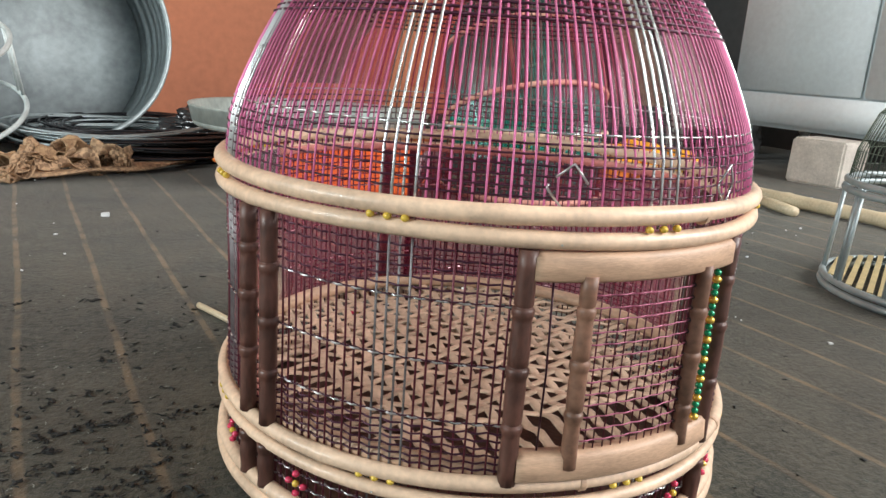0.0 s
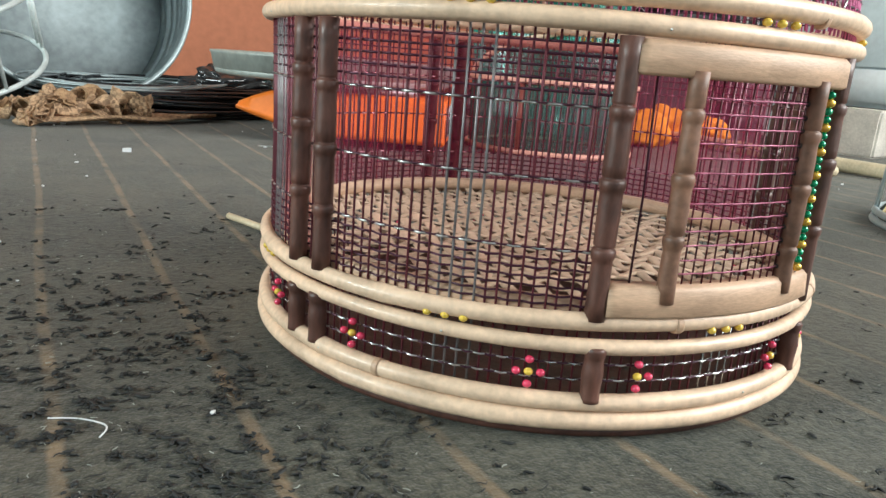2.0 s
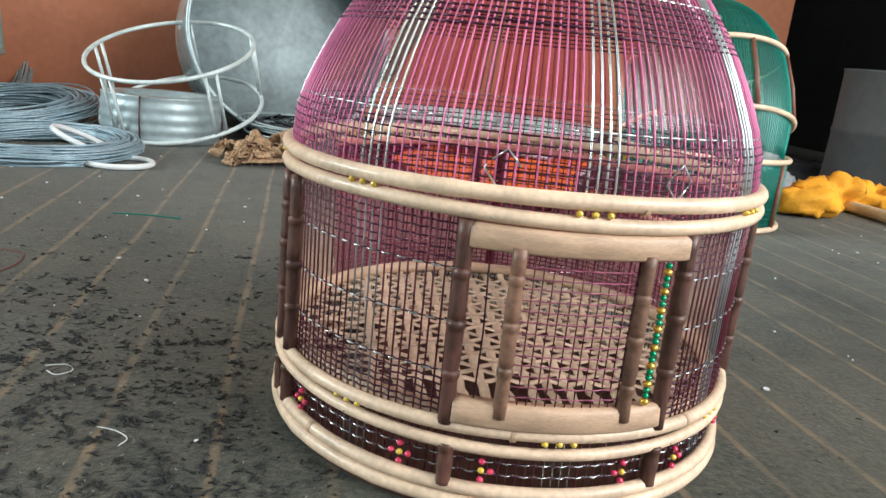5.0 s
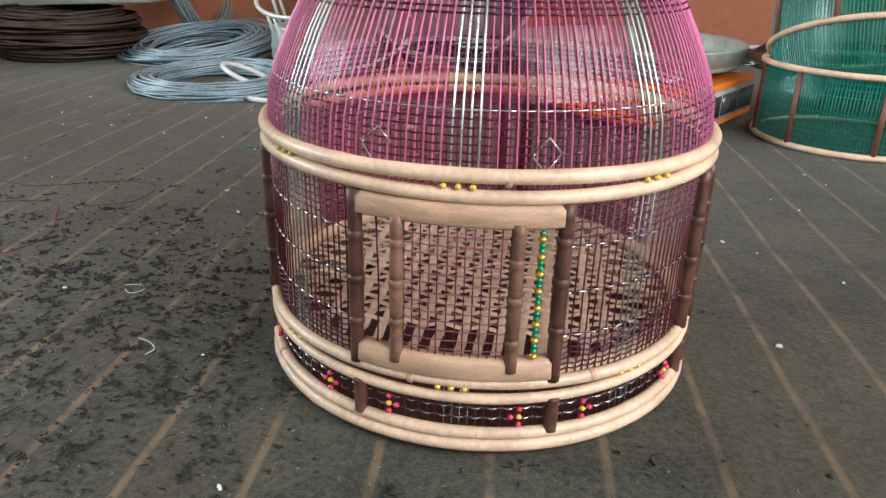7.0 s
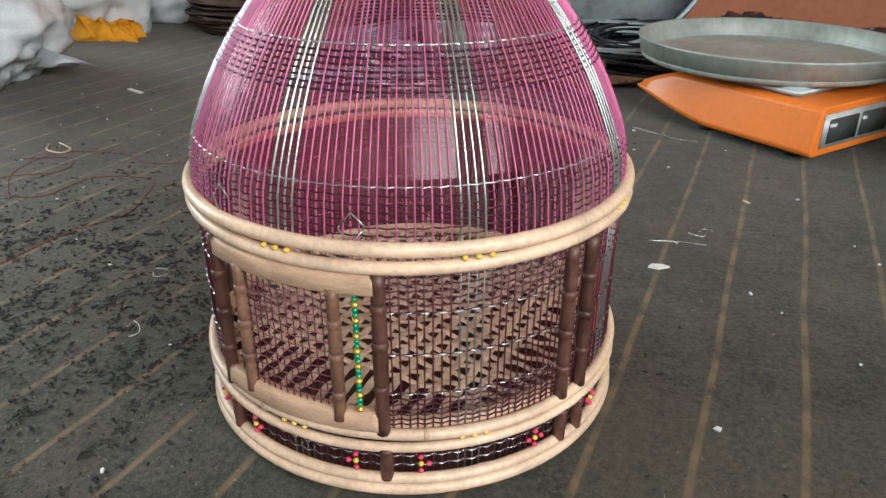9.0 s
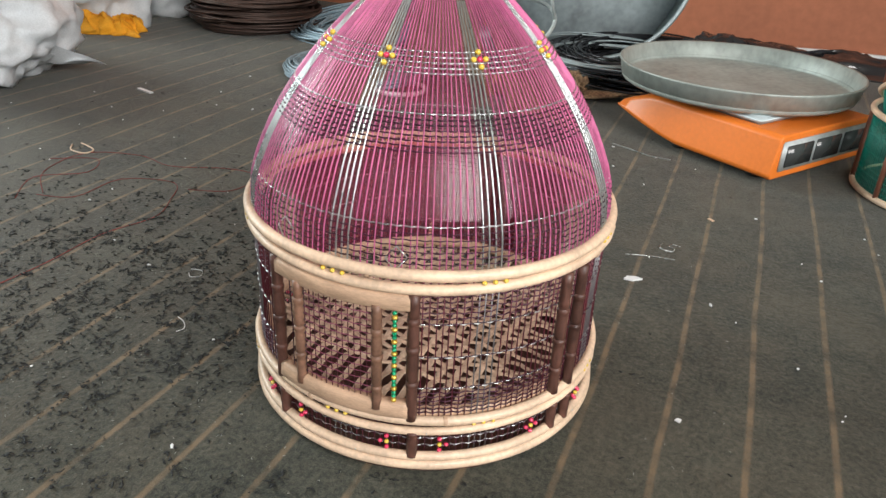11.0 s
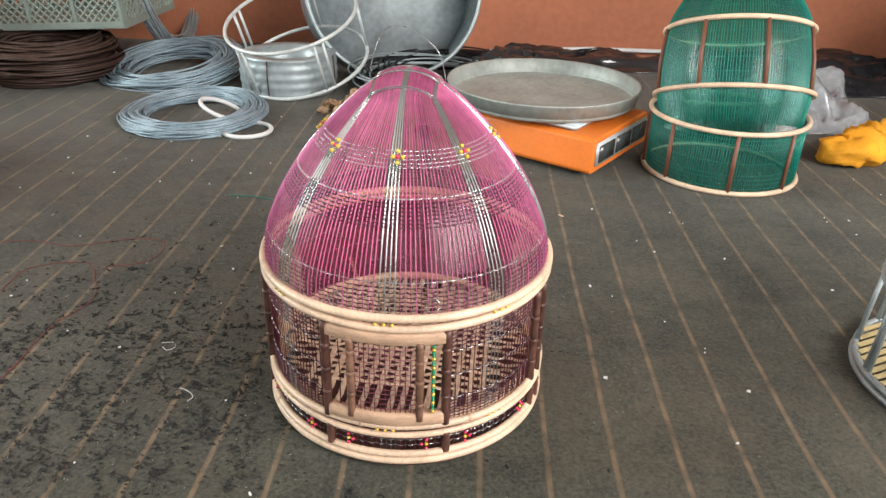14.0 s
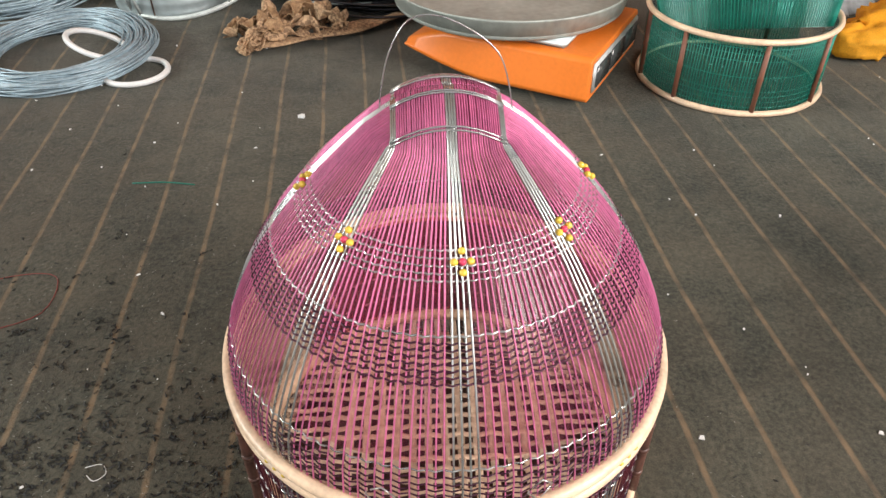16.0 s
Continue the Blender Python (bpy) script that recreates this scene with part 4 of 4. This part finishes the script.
def crate_side(w, h, m):
    side = part("side", one(box(w, 0.012, 0.022, 0.002), "side", CRATE, False), crate, m=m)
    part("rail", one(box(w, 0.012, 0.022, 0.002), "rail", CRATE, False), side, m=Matrix.Translation((0, 0, h - 0.022)))
    for k in range(5):
        part("rib", one(box(0.014, 0.012, h - 0.03, 0.002), "rib", CRATE, False), side, m=Matrix.Translation((-w / 2 + 0.007 + k * (w - 0.014) / 4, 0, 0.015)))
    for k in range(-int(h / 0.026), int(w / 0.026)):
        x0 = -w / 2 + k * 0.026
        a, b = max(x0, -w / 2), min(x0 + h, w / 2)
        if b - a < 0.02:
            continue
        for sg in (1, -1):
            part("strip", one(tube([(a * sg, 0, a - x0), (b * sg, 0, b - x0)], 0.0034, 4), "strip", CRATE, False), side)


for m, w in ((Matrix.Translation((0, -0.2, 0)), 0.62), (Matrix.Translation((0, 0.2, 0)), 0.62), (Matrix.Translation((-0.31, 0, 0)) @ rotz(90), 0.4), (Matrix.Translation((0.31, 0, 0)) @ rotz(90), 0.4)):
    crate_side(w, 0.30, m)
part("bottom", one(box(0.62, 0.40, 0.01, 0.002), "bottom", CRATE, False), crate)


def lumpy(sx, sy, sz, seed, amp=0.18, freq=2.2, segs=48, rings=28, crumple=0.05):
    off = Vector((seed * 3.1, seed * 1.7, seed * 0.9))
    verts, faces = ball(1.0, segs, rings)
    out = []
    for p in verts:
        q = p.normalized()
        k = 1 + amp * noise.noise(q * freq + off) + crumple * (0.5 - 2.2 * abs(noise.noise(q * 3.1 + off))) + crumple * 0.8 * (0.4 - 1.6 * abs(noise.noise(q * 6.5 - off)))
        z = max(q.z * k, -0.62)
        out.append(Vector((q.x * k * sx, q.y * k * sy, (z + 0.62) * sz)))
    return out, faces


def draped(w, d, h, seed, n=40):
    verts, faces = [], []
    off = Vector((seed, seed * 2.0, 0))
    for i in range(n + 1):
        for j in range(n + 1):
            x, y = (i / n - 0.5), (j / n - 0.5)
            q = Vector((x * 5, y * 5, 0)) + off
            ed = min(1.0, (0.5 - max(abs(x), abs(y))) * 6)
            z = h * min(1.0, ed) * (0.55 + 0.9 * noise.noise(q * 0.8) + 0.5 * (0.5 - abs(noise.noise(q * 1.7))) + 0.12 * noise.noise(q * 5))
            z = max(z, 0.001)
            verts.append(Vector((x * w + 0.03 * noise.noise(q * 1.3 + off), y * d + 0.03 * noise.noise(q * 1.1 - off), z + 0.003)))
    for i in range(n):
        for j in range(n):
            a = i * (n + 1) + j
            faces.append((a, a + n + 1, a + n + 2, a + 1))
    nv = len(verts)
    verts += [Vector((p.x, p.y, 0.0)) for p in verts]
    faces += [tuple(k + nv for k in f)[::-1] for f in faces]
    for k in range(n):
        for a, b in ((k, k + 1), (n * (n + 1) + k + 1, n * (n + 1) + k), ((k + 1) * (n + 1), k * (n + 1)), (k * (n + 1) + n, (k + 1) * (n + 1) + n)):
            faces.append((a, b, b + nv, a + nv))
    return verts, faces


whole("sack", one(lumpy(0.33, 0.26, 0.30, 1, amp=0.3, freq=1.5, crumple=0.08, segs=96, rings=56), "sack", SACK), "full white woven plastic sack slumped on the carpet", "sack", Matrix.Translation((-2.44, 0.40, 0)))
whole("sack", one(lumpy(0.27, 0.22, 0.24, 4, amp=0.3, freq=1.5, crumple=0.08, segs=96, rings=56), "sack", SACK), "white woven plastic sack slumped beside another", "sack", Matrix.Translation((-2.20, 0.14, 0)))
torn = thing("plastic_sheet", "torn white plastic sheet with frayed edge on the carpet", "plastic sheet", Matrix.Translation((-1.60, -0.22, 0)))
part("sheet", one(lumpy(0.27, 0.20, 0.20, 6, amp=0.35, freq=1.3, crumple=0.10, segs=96, rings=56), "sheet", SACK), torn)


def flap(points, thick):
    """A hanging sheet over four corners, bellied and creased."""
    a, b, c, d = [Vector(p) for p in points]
    n, verts, faces = 20, [], []
    for i in range(n + 1):
        for j in range(n + 1):
            x, y = i / n, j / n
            p = a.lerp(b, x).lerp(d.lerp(c, x), y)
            p = p + Vector((0, 0, -0.05 * math.sin(math.pi * x) * math.sin(math.pi * y))) + Vector((0.02, -0.03, 0.02)) * noise.noise(Vector((x * 3, y * 4, 2.0)))
            p.z = max(p.z, 0.003)
            verts.append(p)
    for i in range(n):
        for j in range(n):
            k = i * (n + 1) + j
            faces.append((k, k + n + 1, k + n + 2, k + 1))
    nv = len(verts)
    verts += [p - Vector((0, 0, thick)) for p in verts]
    faces += [tuple(q + nv for q in f)[::-1] for f in faces]
    return verts, faces


part("flap", one(flap(((-0.10, -0.16, 0.16), (0.16, -0.02, 0.16), (0.20, 0.24, 0.03), (0.17, 0.20, 0.05)), 0.0015), "flap", SACK), torn)
for k in range(16):
    x, y = 0.10 + rnd.uniform(0, 0.14), -0.20 + rnd.uniform(-0.04, 0.05)
    part("fray", one(tube(smooth_pts([(x - 0.05, y, 0.03), (x, y + rnd.uniform(-0.02, 0.02), 0.012), (x + rnd.uniform(0.01, 0.04), y + rnd.uniform(-0.02, 0.02), 0.003)]), 0.0012, 4), "fray", SACK), torn)
whole("cloth", one(draped(0.22, 0.12, 0.06, 27), "cloth", CLOTH), "crumpled yellow cloth scrap by the sacks", "cloth", Matrix.Translation((-1.968, 0.163, 0)) @ rotz(50.67) @ Matrix.Scale(0.93, 4))


def bunched(path, widths, height, seed):
    """A bunched-up cloth along a path on the floor, full of folds."""
    pts = smooth_pts(path, 9)
    ws = np.interp(np.linspace(0, 1, len(pts)), np.linspace(0, 1, len(widths)), widths)
    v, f = tube(pts, 1.0, 28)
    off, out = Vector((seed, seed * 1.3, seed * 0.7)), []
    for i, p in enumerate(pts):
        run = (pts[min(i + 1, len(pts) - 1)] - pts[max(i - 1, 0)]).normalized()
        a = run.cross(Vector((0, 0, 1))).normalized()
        end = math.sin(math.pi * (0.06 + 0.88 * i / (len(pts) - 1))) ** 0.4
        for k in range(28):
            th = 2 * math.pi * k / 28
            d = a * math.cos(th) + Vector((0, 0, 1)) * math.sin(th)
            q = p * 24 + d * 1.1 + off
            w = end * (1 + 0.55 * noise.noise(q * 0.7) + 0.45 * (0.25 - abs(noise.noise(q * 1.5))) * 2 + 0.12 * noise.noise(q * 4))
            z = height * (0.42 + math.sin(th) * 0.6 * w)
            o = p + a * (math.cos(th) * ws[i] * w) + run * (0.012 * noise.noise(q * 1.3 + off))
            out.append(Vector((o.x, o.y, max(z, 0.002))))
    return out, f


whole("cloth", one(bunched([(-0.19, -0.01, 0), (-0.13, -0.04, 0), (-0.07, 0.01, 0), (0.02, 0.055, 0), (0.10, 0.05, 0), (0.16, 0.0, 0), (0.19, -0.07, 0)], [0.045, 0.070, 0.062, 0.045, 0.05, 0.05, 0.04], 0.078, 3.0), "cloth", CLOTH), "bunched-up bright yellow cloth on the carpet beside the green cage", "cloth", Matrix.Translation((0.455, 1.435, 0)) @ rotz(38))
whole("plastic_sheet", one(lumpy(0.17, 0.10, 0.075, 17, amp=0.3, freq=2.0, crumple=0.2, segs=72, rings=40), "plastic_sheet", BLACKFILM), "crumpled shiny black plastic film by the black wire coil", "plastic sheet", Matrix.Translation((-0.61, 1.42, 0)) @ rotz(35))
whole("plastic_bag", one(draped(0.34, 0.34, 0.10, 8), "plastic_bag", CLEAR), "crumpled milky plastic bags behind the green cage", "plastic bag", Matrix.Translation((0.20, 1.68, 0)) @ rotz(30.67))
whole("plastic_bag", one(draped(0.8, 0.22, 0.045, 14), "plastic_bag", BLACKFILM), "crumpled shiny black plastic wrapping by the foot of the wall", "plastic bag", in_room(0.45, 1.94))
whole("cloth", one(draped(1.0, 0.5, 0.07, 19), "cloth", BLACKWIRE), "dark crumpled sheeting by the foot of the wall", "sheeting", in_room(1.25, 1.84))
whole("conduit", one(tube([room(0.02, 1.95, 0.009), room(0.14, 2.03, 0.02), room(0.5, 2.07, 0.03), room(1.1, 2.07, 0.03)], 0.008, 8), "conduit", WHITEP), "thin white pipe along the foot of the wall", "pipe")

# ---- bamboo pole, cabinet and stacked blocks ----
pole_pts, pole_r = [], []
pa, pb = Vector((0.50, 1.50, 0.016)), Vector((1.10, 0.57, 0.016))
for i in range(61):
    t = i / 60
    pole_pts.append(pa.lerp(pb, t))
    pole_r.append(0.0150 * (1.13 if i % 12 == 0 else 1.0))
whole("bamboo_pole", one(tube(pole_pts, pole_r, 12), "bamboo_pole", BAMBOO), "dry pale bamboo pole lying on the carpet", "bamboo pole")

CB = in_room(1.862, 1.325, 0.0, -90) @ Matrix.Scale(0.84, 4)       # x runs along the front towards the room, y into the wall
cab = thing("cabinet", "pale blue-grey painted cabinet on turned legs against the wall", "cabinet", CB)
part("carcass", one(moved(box(1.10, 0.50, 1.55, 0.006), Matrix.Translation((0.55, 0.25, 0.15))), "carcass", CABINET), cab)
for k in range(2):
    dr = part("door", one(moved(box(0.52, 0.02, 1.38, 0.004), Matrix.Translation((0.29 + 0.535 * k, -0.012, 0.288))), "door", CABINET), cab)
    part("handle", one(tube([(0.50 - 0.0 * k + 0.1 * k, -0.022, 0.62), (0.50 + 0.1 * k, -0.05, 0.63), (0.50 + 0.1 * k, -0.05, 0.70), (0.50 + 0.1 * k, -0.022, 0.71)], 0.006, 8), "handle", GALV), dr, "steel handle")
part("drawer", one(moved(box(1.06, 0.02, 0.115, 0.004), Matrix.Translation((0.55, -0.012, 0.165))), "drawer", CABINET), cab)
leg = lathe([(0.0005, 0), (0.022, 0), (0.026, 0.012), (0.017, 0.03), (0.027, 0.06), (0.030, 0.08), (0.019, 0.105), (0.03, 0.13), (0.03, 0.151), (0.0005, 0.151)], 20)
for x in (0.05, 1.05):
    for y in (0.05, 0.45):
        part("leg", one(moved(leg, Matrix.Translation((x, y, 0))), "leg", WHITEP), cab)

def block(w, d, h, seed):
    v, f = box(w, d, h, 0.008, 2)
    return [p + Vector((noise.noise(p * 9 + Vector((seed, 0, 0))), noise.noise(p * 9 + Vector((0, seed, 0))), 0)) * 0.006 for p in v], f


bx, by = 2.05, 1.78
for k, (w, d, h, z, dv, turn, mt) in enumerate(((0.18, 0.2, 0.22, 0.0, -0.05, 4, BLOCK), (0.17, 0.2, 0.21, 0.0, 0.15, -5, BLOCK), (0.42, 0.2, 0.10, 0.222, 0.04, 3, BLOCK), (0.34, 0.2, 0.09, 0.324, 0.0, -4, BLOCK))):
    whole("concrete_block", one(block(w, d, h, k), "concrete_block", mt, False), "rough grey concrete block in a stack", "block", in_room(bx + dv * 0.86, by, z * 0.86, turn) @ Matrix.Scale(0.86, 4), group="stack of blocks")
whole("box", one(box(0.22, 0.14, 0.035, 0.003), "box", CARDBLUE, False), "small blue box on stacked blocks", "box", in_room(bx + 0.05, by, 0.358, 6) @ Matrix.Scale(0.86, 4))
whole("plastic_bag", one(lumpy(0.17, 0.13, 0.15, 11, amp=0.3, crumple=0.2), "plastic_bag", CLEAR), "clear plastic bag in front of the blocks", "plastic bag", in_room(bx + 0.02, by - 0.28) @ Matrix.Scale(0.86, 4))
whole("dark_drum", one(lathe([(0.0005, 0), (0.15, 0), (0.155, 0.01), (0.15, 0.2), (0.156, 0.21), (0.15, 0.22), (0.15, 0.42), (0.155, 0.43), (0.0005, 0.43)], 40), "dark_drum", DARKWALL), "dark grey drum by the end of the wall", "drum", in_room(1.63, 1.50) @ Matrix.Scale(0.86, 4))

whole("concrete_block", one(block(0.22, 0.2, 0.17, 9), "concrete_block", BLOCK, False), "rough pale concrete block lying before the cabinet", "block", in_room(1.70, 0.83, 0, 10) @ Matrix.Scale(0.74, 4))
whole("cane_stub", one(tube([(0.668, 1.145, 0.012), (0.683, 1.075, 0.012), (0.698, 1.000, 0.011)], [0.010, 0.012, 0.011], 10), "cane_stub", BAMBOO), "short pale bamboo stub beside the pole", "bamboo")

# ---- litter on the carpet ----
def chip(pts, h, mat, name, label, cat, x, y, turn):
    n = len(pts)
    v = [Vector((a, b, 0.0005)) for a, b in pts] + [Vector((a, b, h)) for a, b in pts]
    f = [tuple(range(n))[::-1], tuple(range(n, 2 * n))] + [(i, (i + 1) % n, n + (i + 1) % n, n + i) for i in range(n)]
    whole(name, one((v, f), name, mat, False), label, cat, Matrix.Translation((x, y, 0)) @ rotz(turn))


chip([(-0.012, -0.004), (0.0, -0.006), (0.013, 0.002), (0.004, 0.006), (-0.008, 0.004)], 0.003, WHITEP, "chip", "small pale chip of rattan on the carpet", "chip", 0.006, 0.343, 40)
chip([(-0.003, -0.0022), (0.003, -0.0022), (0.0022, 0.003), (-0.002, 0.0022)], 0.002, WHITEP, "chip", "tiny white chip on the carpet", "chip", 0.229, 0.152, 10)
chip([(-0.006, -0.004), (0.006, -0.002), (0.003, 0.006), (-0.003, 0.004)], 0.006, WHITEP, "chip", "tiny white scrap on the carpet", "chip", -0.553, 0.580, 0)
chip([(-0.0026, -0.002), (0.0026, -0.0013), (0.0013, 0.0026), (-0.002, 0.002)], 0.002, WHITEP, "chip", "tiny white scrap on the carpet", "chip", 0.401, 0.238, 0)
chip([(-0.004, -0.003), (0.004, -0.002), (0.002, 0.004), (-0.003, 0.003)], 0.003, WHITEP, "chip", "tiny white scrap on the carpet", "chip", -0.794, 0.84, 0)
whole("cane_stub", one(tube([(-0.278, 0.208, 0.004), (-0.252, 0.186, 0.004), (-0.226, 0.163, 0.004)], 0.0033, 7), "cane_stub", BAMBOO), "short cut stub of pale cane on the carpet", "cane")


def scrap_wire(pts, rad, mat, name, label, x, y, turn=0.0):
    P = smooth_pts([(a, b, rad) for a, b in pts])
    whole(name, one(tube(P, rad, 5), name, mat), label, "wire scrap", Matrix.Translation((x, y, 0)) @ rotz(turn))


scrap_wire([(-0.012, 0.01), (-0.010, -0.008), (0.008, -0.010), (0.009, 0.002), (0.000, 0.004), (0.002, 0.014), (0.014, 0.014)], 0.0009, SILVER, "wire_scrap", "bent scrap of silver wire on the carpet", -0.030, 0.465, 20)
scrap_wire([(-0.035, 0.0), (0.0, 0.002), (0.035, -0.002)], 0.0008, SILVER, "wire_scrap", "straight scrap of silver wire on the carpet", -0.026, 0.418, 45)
scrap_wire([(-0.06, 0.02), (0.0, 0.004), (0.03, -0.004), (0.07, 0.0)], 0.0009, SILVER, "wire_scrap", "long scrap of wire on the carpet by the scale", -0.345, 0.765, 20)
scrap_wire([(-0.05, 0.0), (0.0, 0.003), (0.05, -0.004)], 0.0011, GREENW, "wire_scrap", "scrap of green wire on the carpet", -0.628, 0.30, 25)
scrap_wire([(-0.012, 0.0), (0.0, 0.010), (0.012, 0.004), (0.008, -0.008), (-0.004, -0.006)], 0.00042, WHITEP, "wire_scrap", "curled white plastic shaving on the carpet", -0.321, -0.148)
scrap_wire([(-0.014, 0.006), (0.0, 0.008), (0.014, 0.004), (0.016, -0.006)], 0.00042, WHITEP, "wire_scrap", "curled white plastic shaving on the carpet", -0.213, -0.207)
scrap_wire([(-0.03, -0.012), (0.0, -0.02), (0.03, -0.004), (0.02, 0.014), (-0.01, 0.01), (-0.03, 0.004)], 0.0014, RATTAN, "cane_shaving", "curled pale cane shaving on the carpet", -0.888, -0.158)
red = [(-0.70, -0.27), (-0.66, -0.22), (-0.70, -0.14), (-0.64, -0.07), (-0.57, -0.10), (-0.52, -0.14), (-0.50, -0.22), (-0.45, -0.30), (-0.42, -0.36)]
scrap_wire(red, 0.0006, REDTHREAD, "thread", "long loose red thread on the carpet", 0, 0)
scrap_wire([(-0.86, -0.22), (-0.82, -0.15), (-0.76, -0.18), (-0.78, -0.26), (-0.70, -0.30)], 0.0006, REDTHREAD, "thread", "loose red thread on the carpet", 0, 0)

scrap_wire([(-0.60, -0.06), (-0.56, 0.00), (-0.60, 0.06), (-0.66, 0.03), (-0.72, -0.05), (-0.80, -0.08), (-0.86, -0.16), (-0.80, -0.24), (-0.70, -0.26)], 0.0006, REDTHREAD, "thread", "tangled red thread on the carpet", 0, 0)

chip([(-0.028, -0.004), (0.026, -0.005), (0.028, 0.004), (-0.027, 0.005)], 0.003, WHITEP, "chip", "straight pale sliver on the carpet", "chip", -1.231, 0.056, 15)
chip([(-0.006, -0.002), (0.005, -0.0025), (0.006, 0.002), (-0.005, 0.002)], 0.002, RATTAN, "chip", "small pale sliver on the carpet before the scale", "chip", -0.058, 0.610, -10)

# black fibre scraps, thick in front of the cage, thin elsewhere
rs = random.Random(33)
s = Shape()
clumps = [(rs.gauss(-0.30, 0.21), rs.gauss(-0.28, 0.16), rs.uniform(0.0022, 0.0085), rs.uniform(0, 3.14)) for _ in range(620)]
for k in range(7600):
    if k < 5400:
        c = clumps[int(rs.random() ** 1.25 * 620)]
        g, h = rs.gauss(0, c[2] * 1.5), rs.gauss(0, c[2] * 0.6)
        x, y = c[0] + g * math.cos(c[3]) - h * math.sin(c[3]), c[1] + g * math.sin(c[3]) + h * math.cos(c[3])
    elif k < 7300:
        x, y = rs.gauss(-0.36, 0.26), rs.gauss(-0.22, 0.20)
    else:
        x, y = rs.uniform(-1.4, 1.0), rs.uniform(-0.7, 1.4)
    if math.hypot(x, y) < 0.185:
        continue
    a, p, pts = rs.uniform(0, 6.28), Vector((x, y, 0.0008)), []
    st = rs.uniform(0.0005, 0.0026)
    for q in range(5):
        pts.append(p.copy())
        a += rs.uniform(-1.7, 1.7)
        p = p + Vector((math.cos(a), math.sin(a), rs.uniform(-0.15, 0.2))) * st
        p.z = max(p.z, 0.0006)
    w = 0.00028 + 0.0009 * rs.random() ** 2
    s.add(*tube(pts, [w * 0.6, w, w * 1.2, w, w * 0.5], 3))
whole("fibre_scraps", s.mesh("fibre_scraps", SCRAP), "small black fibre scraps strewn on the carpet", "scraps", kind="stuff")
s = Shape()
for k in range(160):
    x, y = rs.uniform(-1.3, 0.9), rs.uniform(-0.6, 1.3)
    if math.hypot(x, y) < 0.2:
        continue
    q = rs.uniform(0.0009, 0.002)
    s.add(*moved(ball(q, 5, 3), Matrix.Translation((x, y, q)) @ rotz(rs.uniform(0, 360)) @ Matrix.Diagonal((rs.uniform(1, 2.4), 1, 0.7, 1))))
whole("pale_crumbs", s.mesh("pale_crumbs", WHITEP, False), "tiny pale crumbs scattered on the carpet", "crumbs", kind="stuff")

s = Shape()
for k in range(1500):
    x, y = rs.gauss(-0.33, 0.3), rs.gauss(-0.2, 0.26)
    if math.hypot(x, y) < 0.19:
        continue
    a, p, pts = rs.uniform(0, 6.28), Vector((x, y, 0.0006)), []
    for q in range(3):
        pts.append(p.copy())
        a += rs.uniform(-1, 1)
        p = p + Vector((math.cos(a), math.sin(a), 0.1)) * rs.uniform(0.0006, 0.002)
    s.add(*tube(pts, rs.uniform(0.00012, 0.0003), 3))
whole("pale_lint", s.mesh("pale_lint", LINT), "fine pale lint caught in the carpet", "lint", kind="stuff")
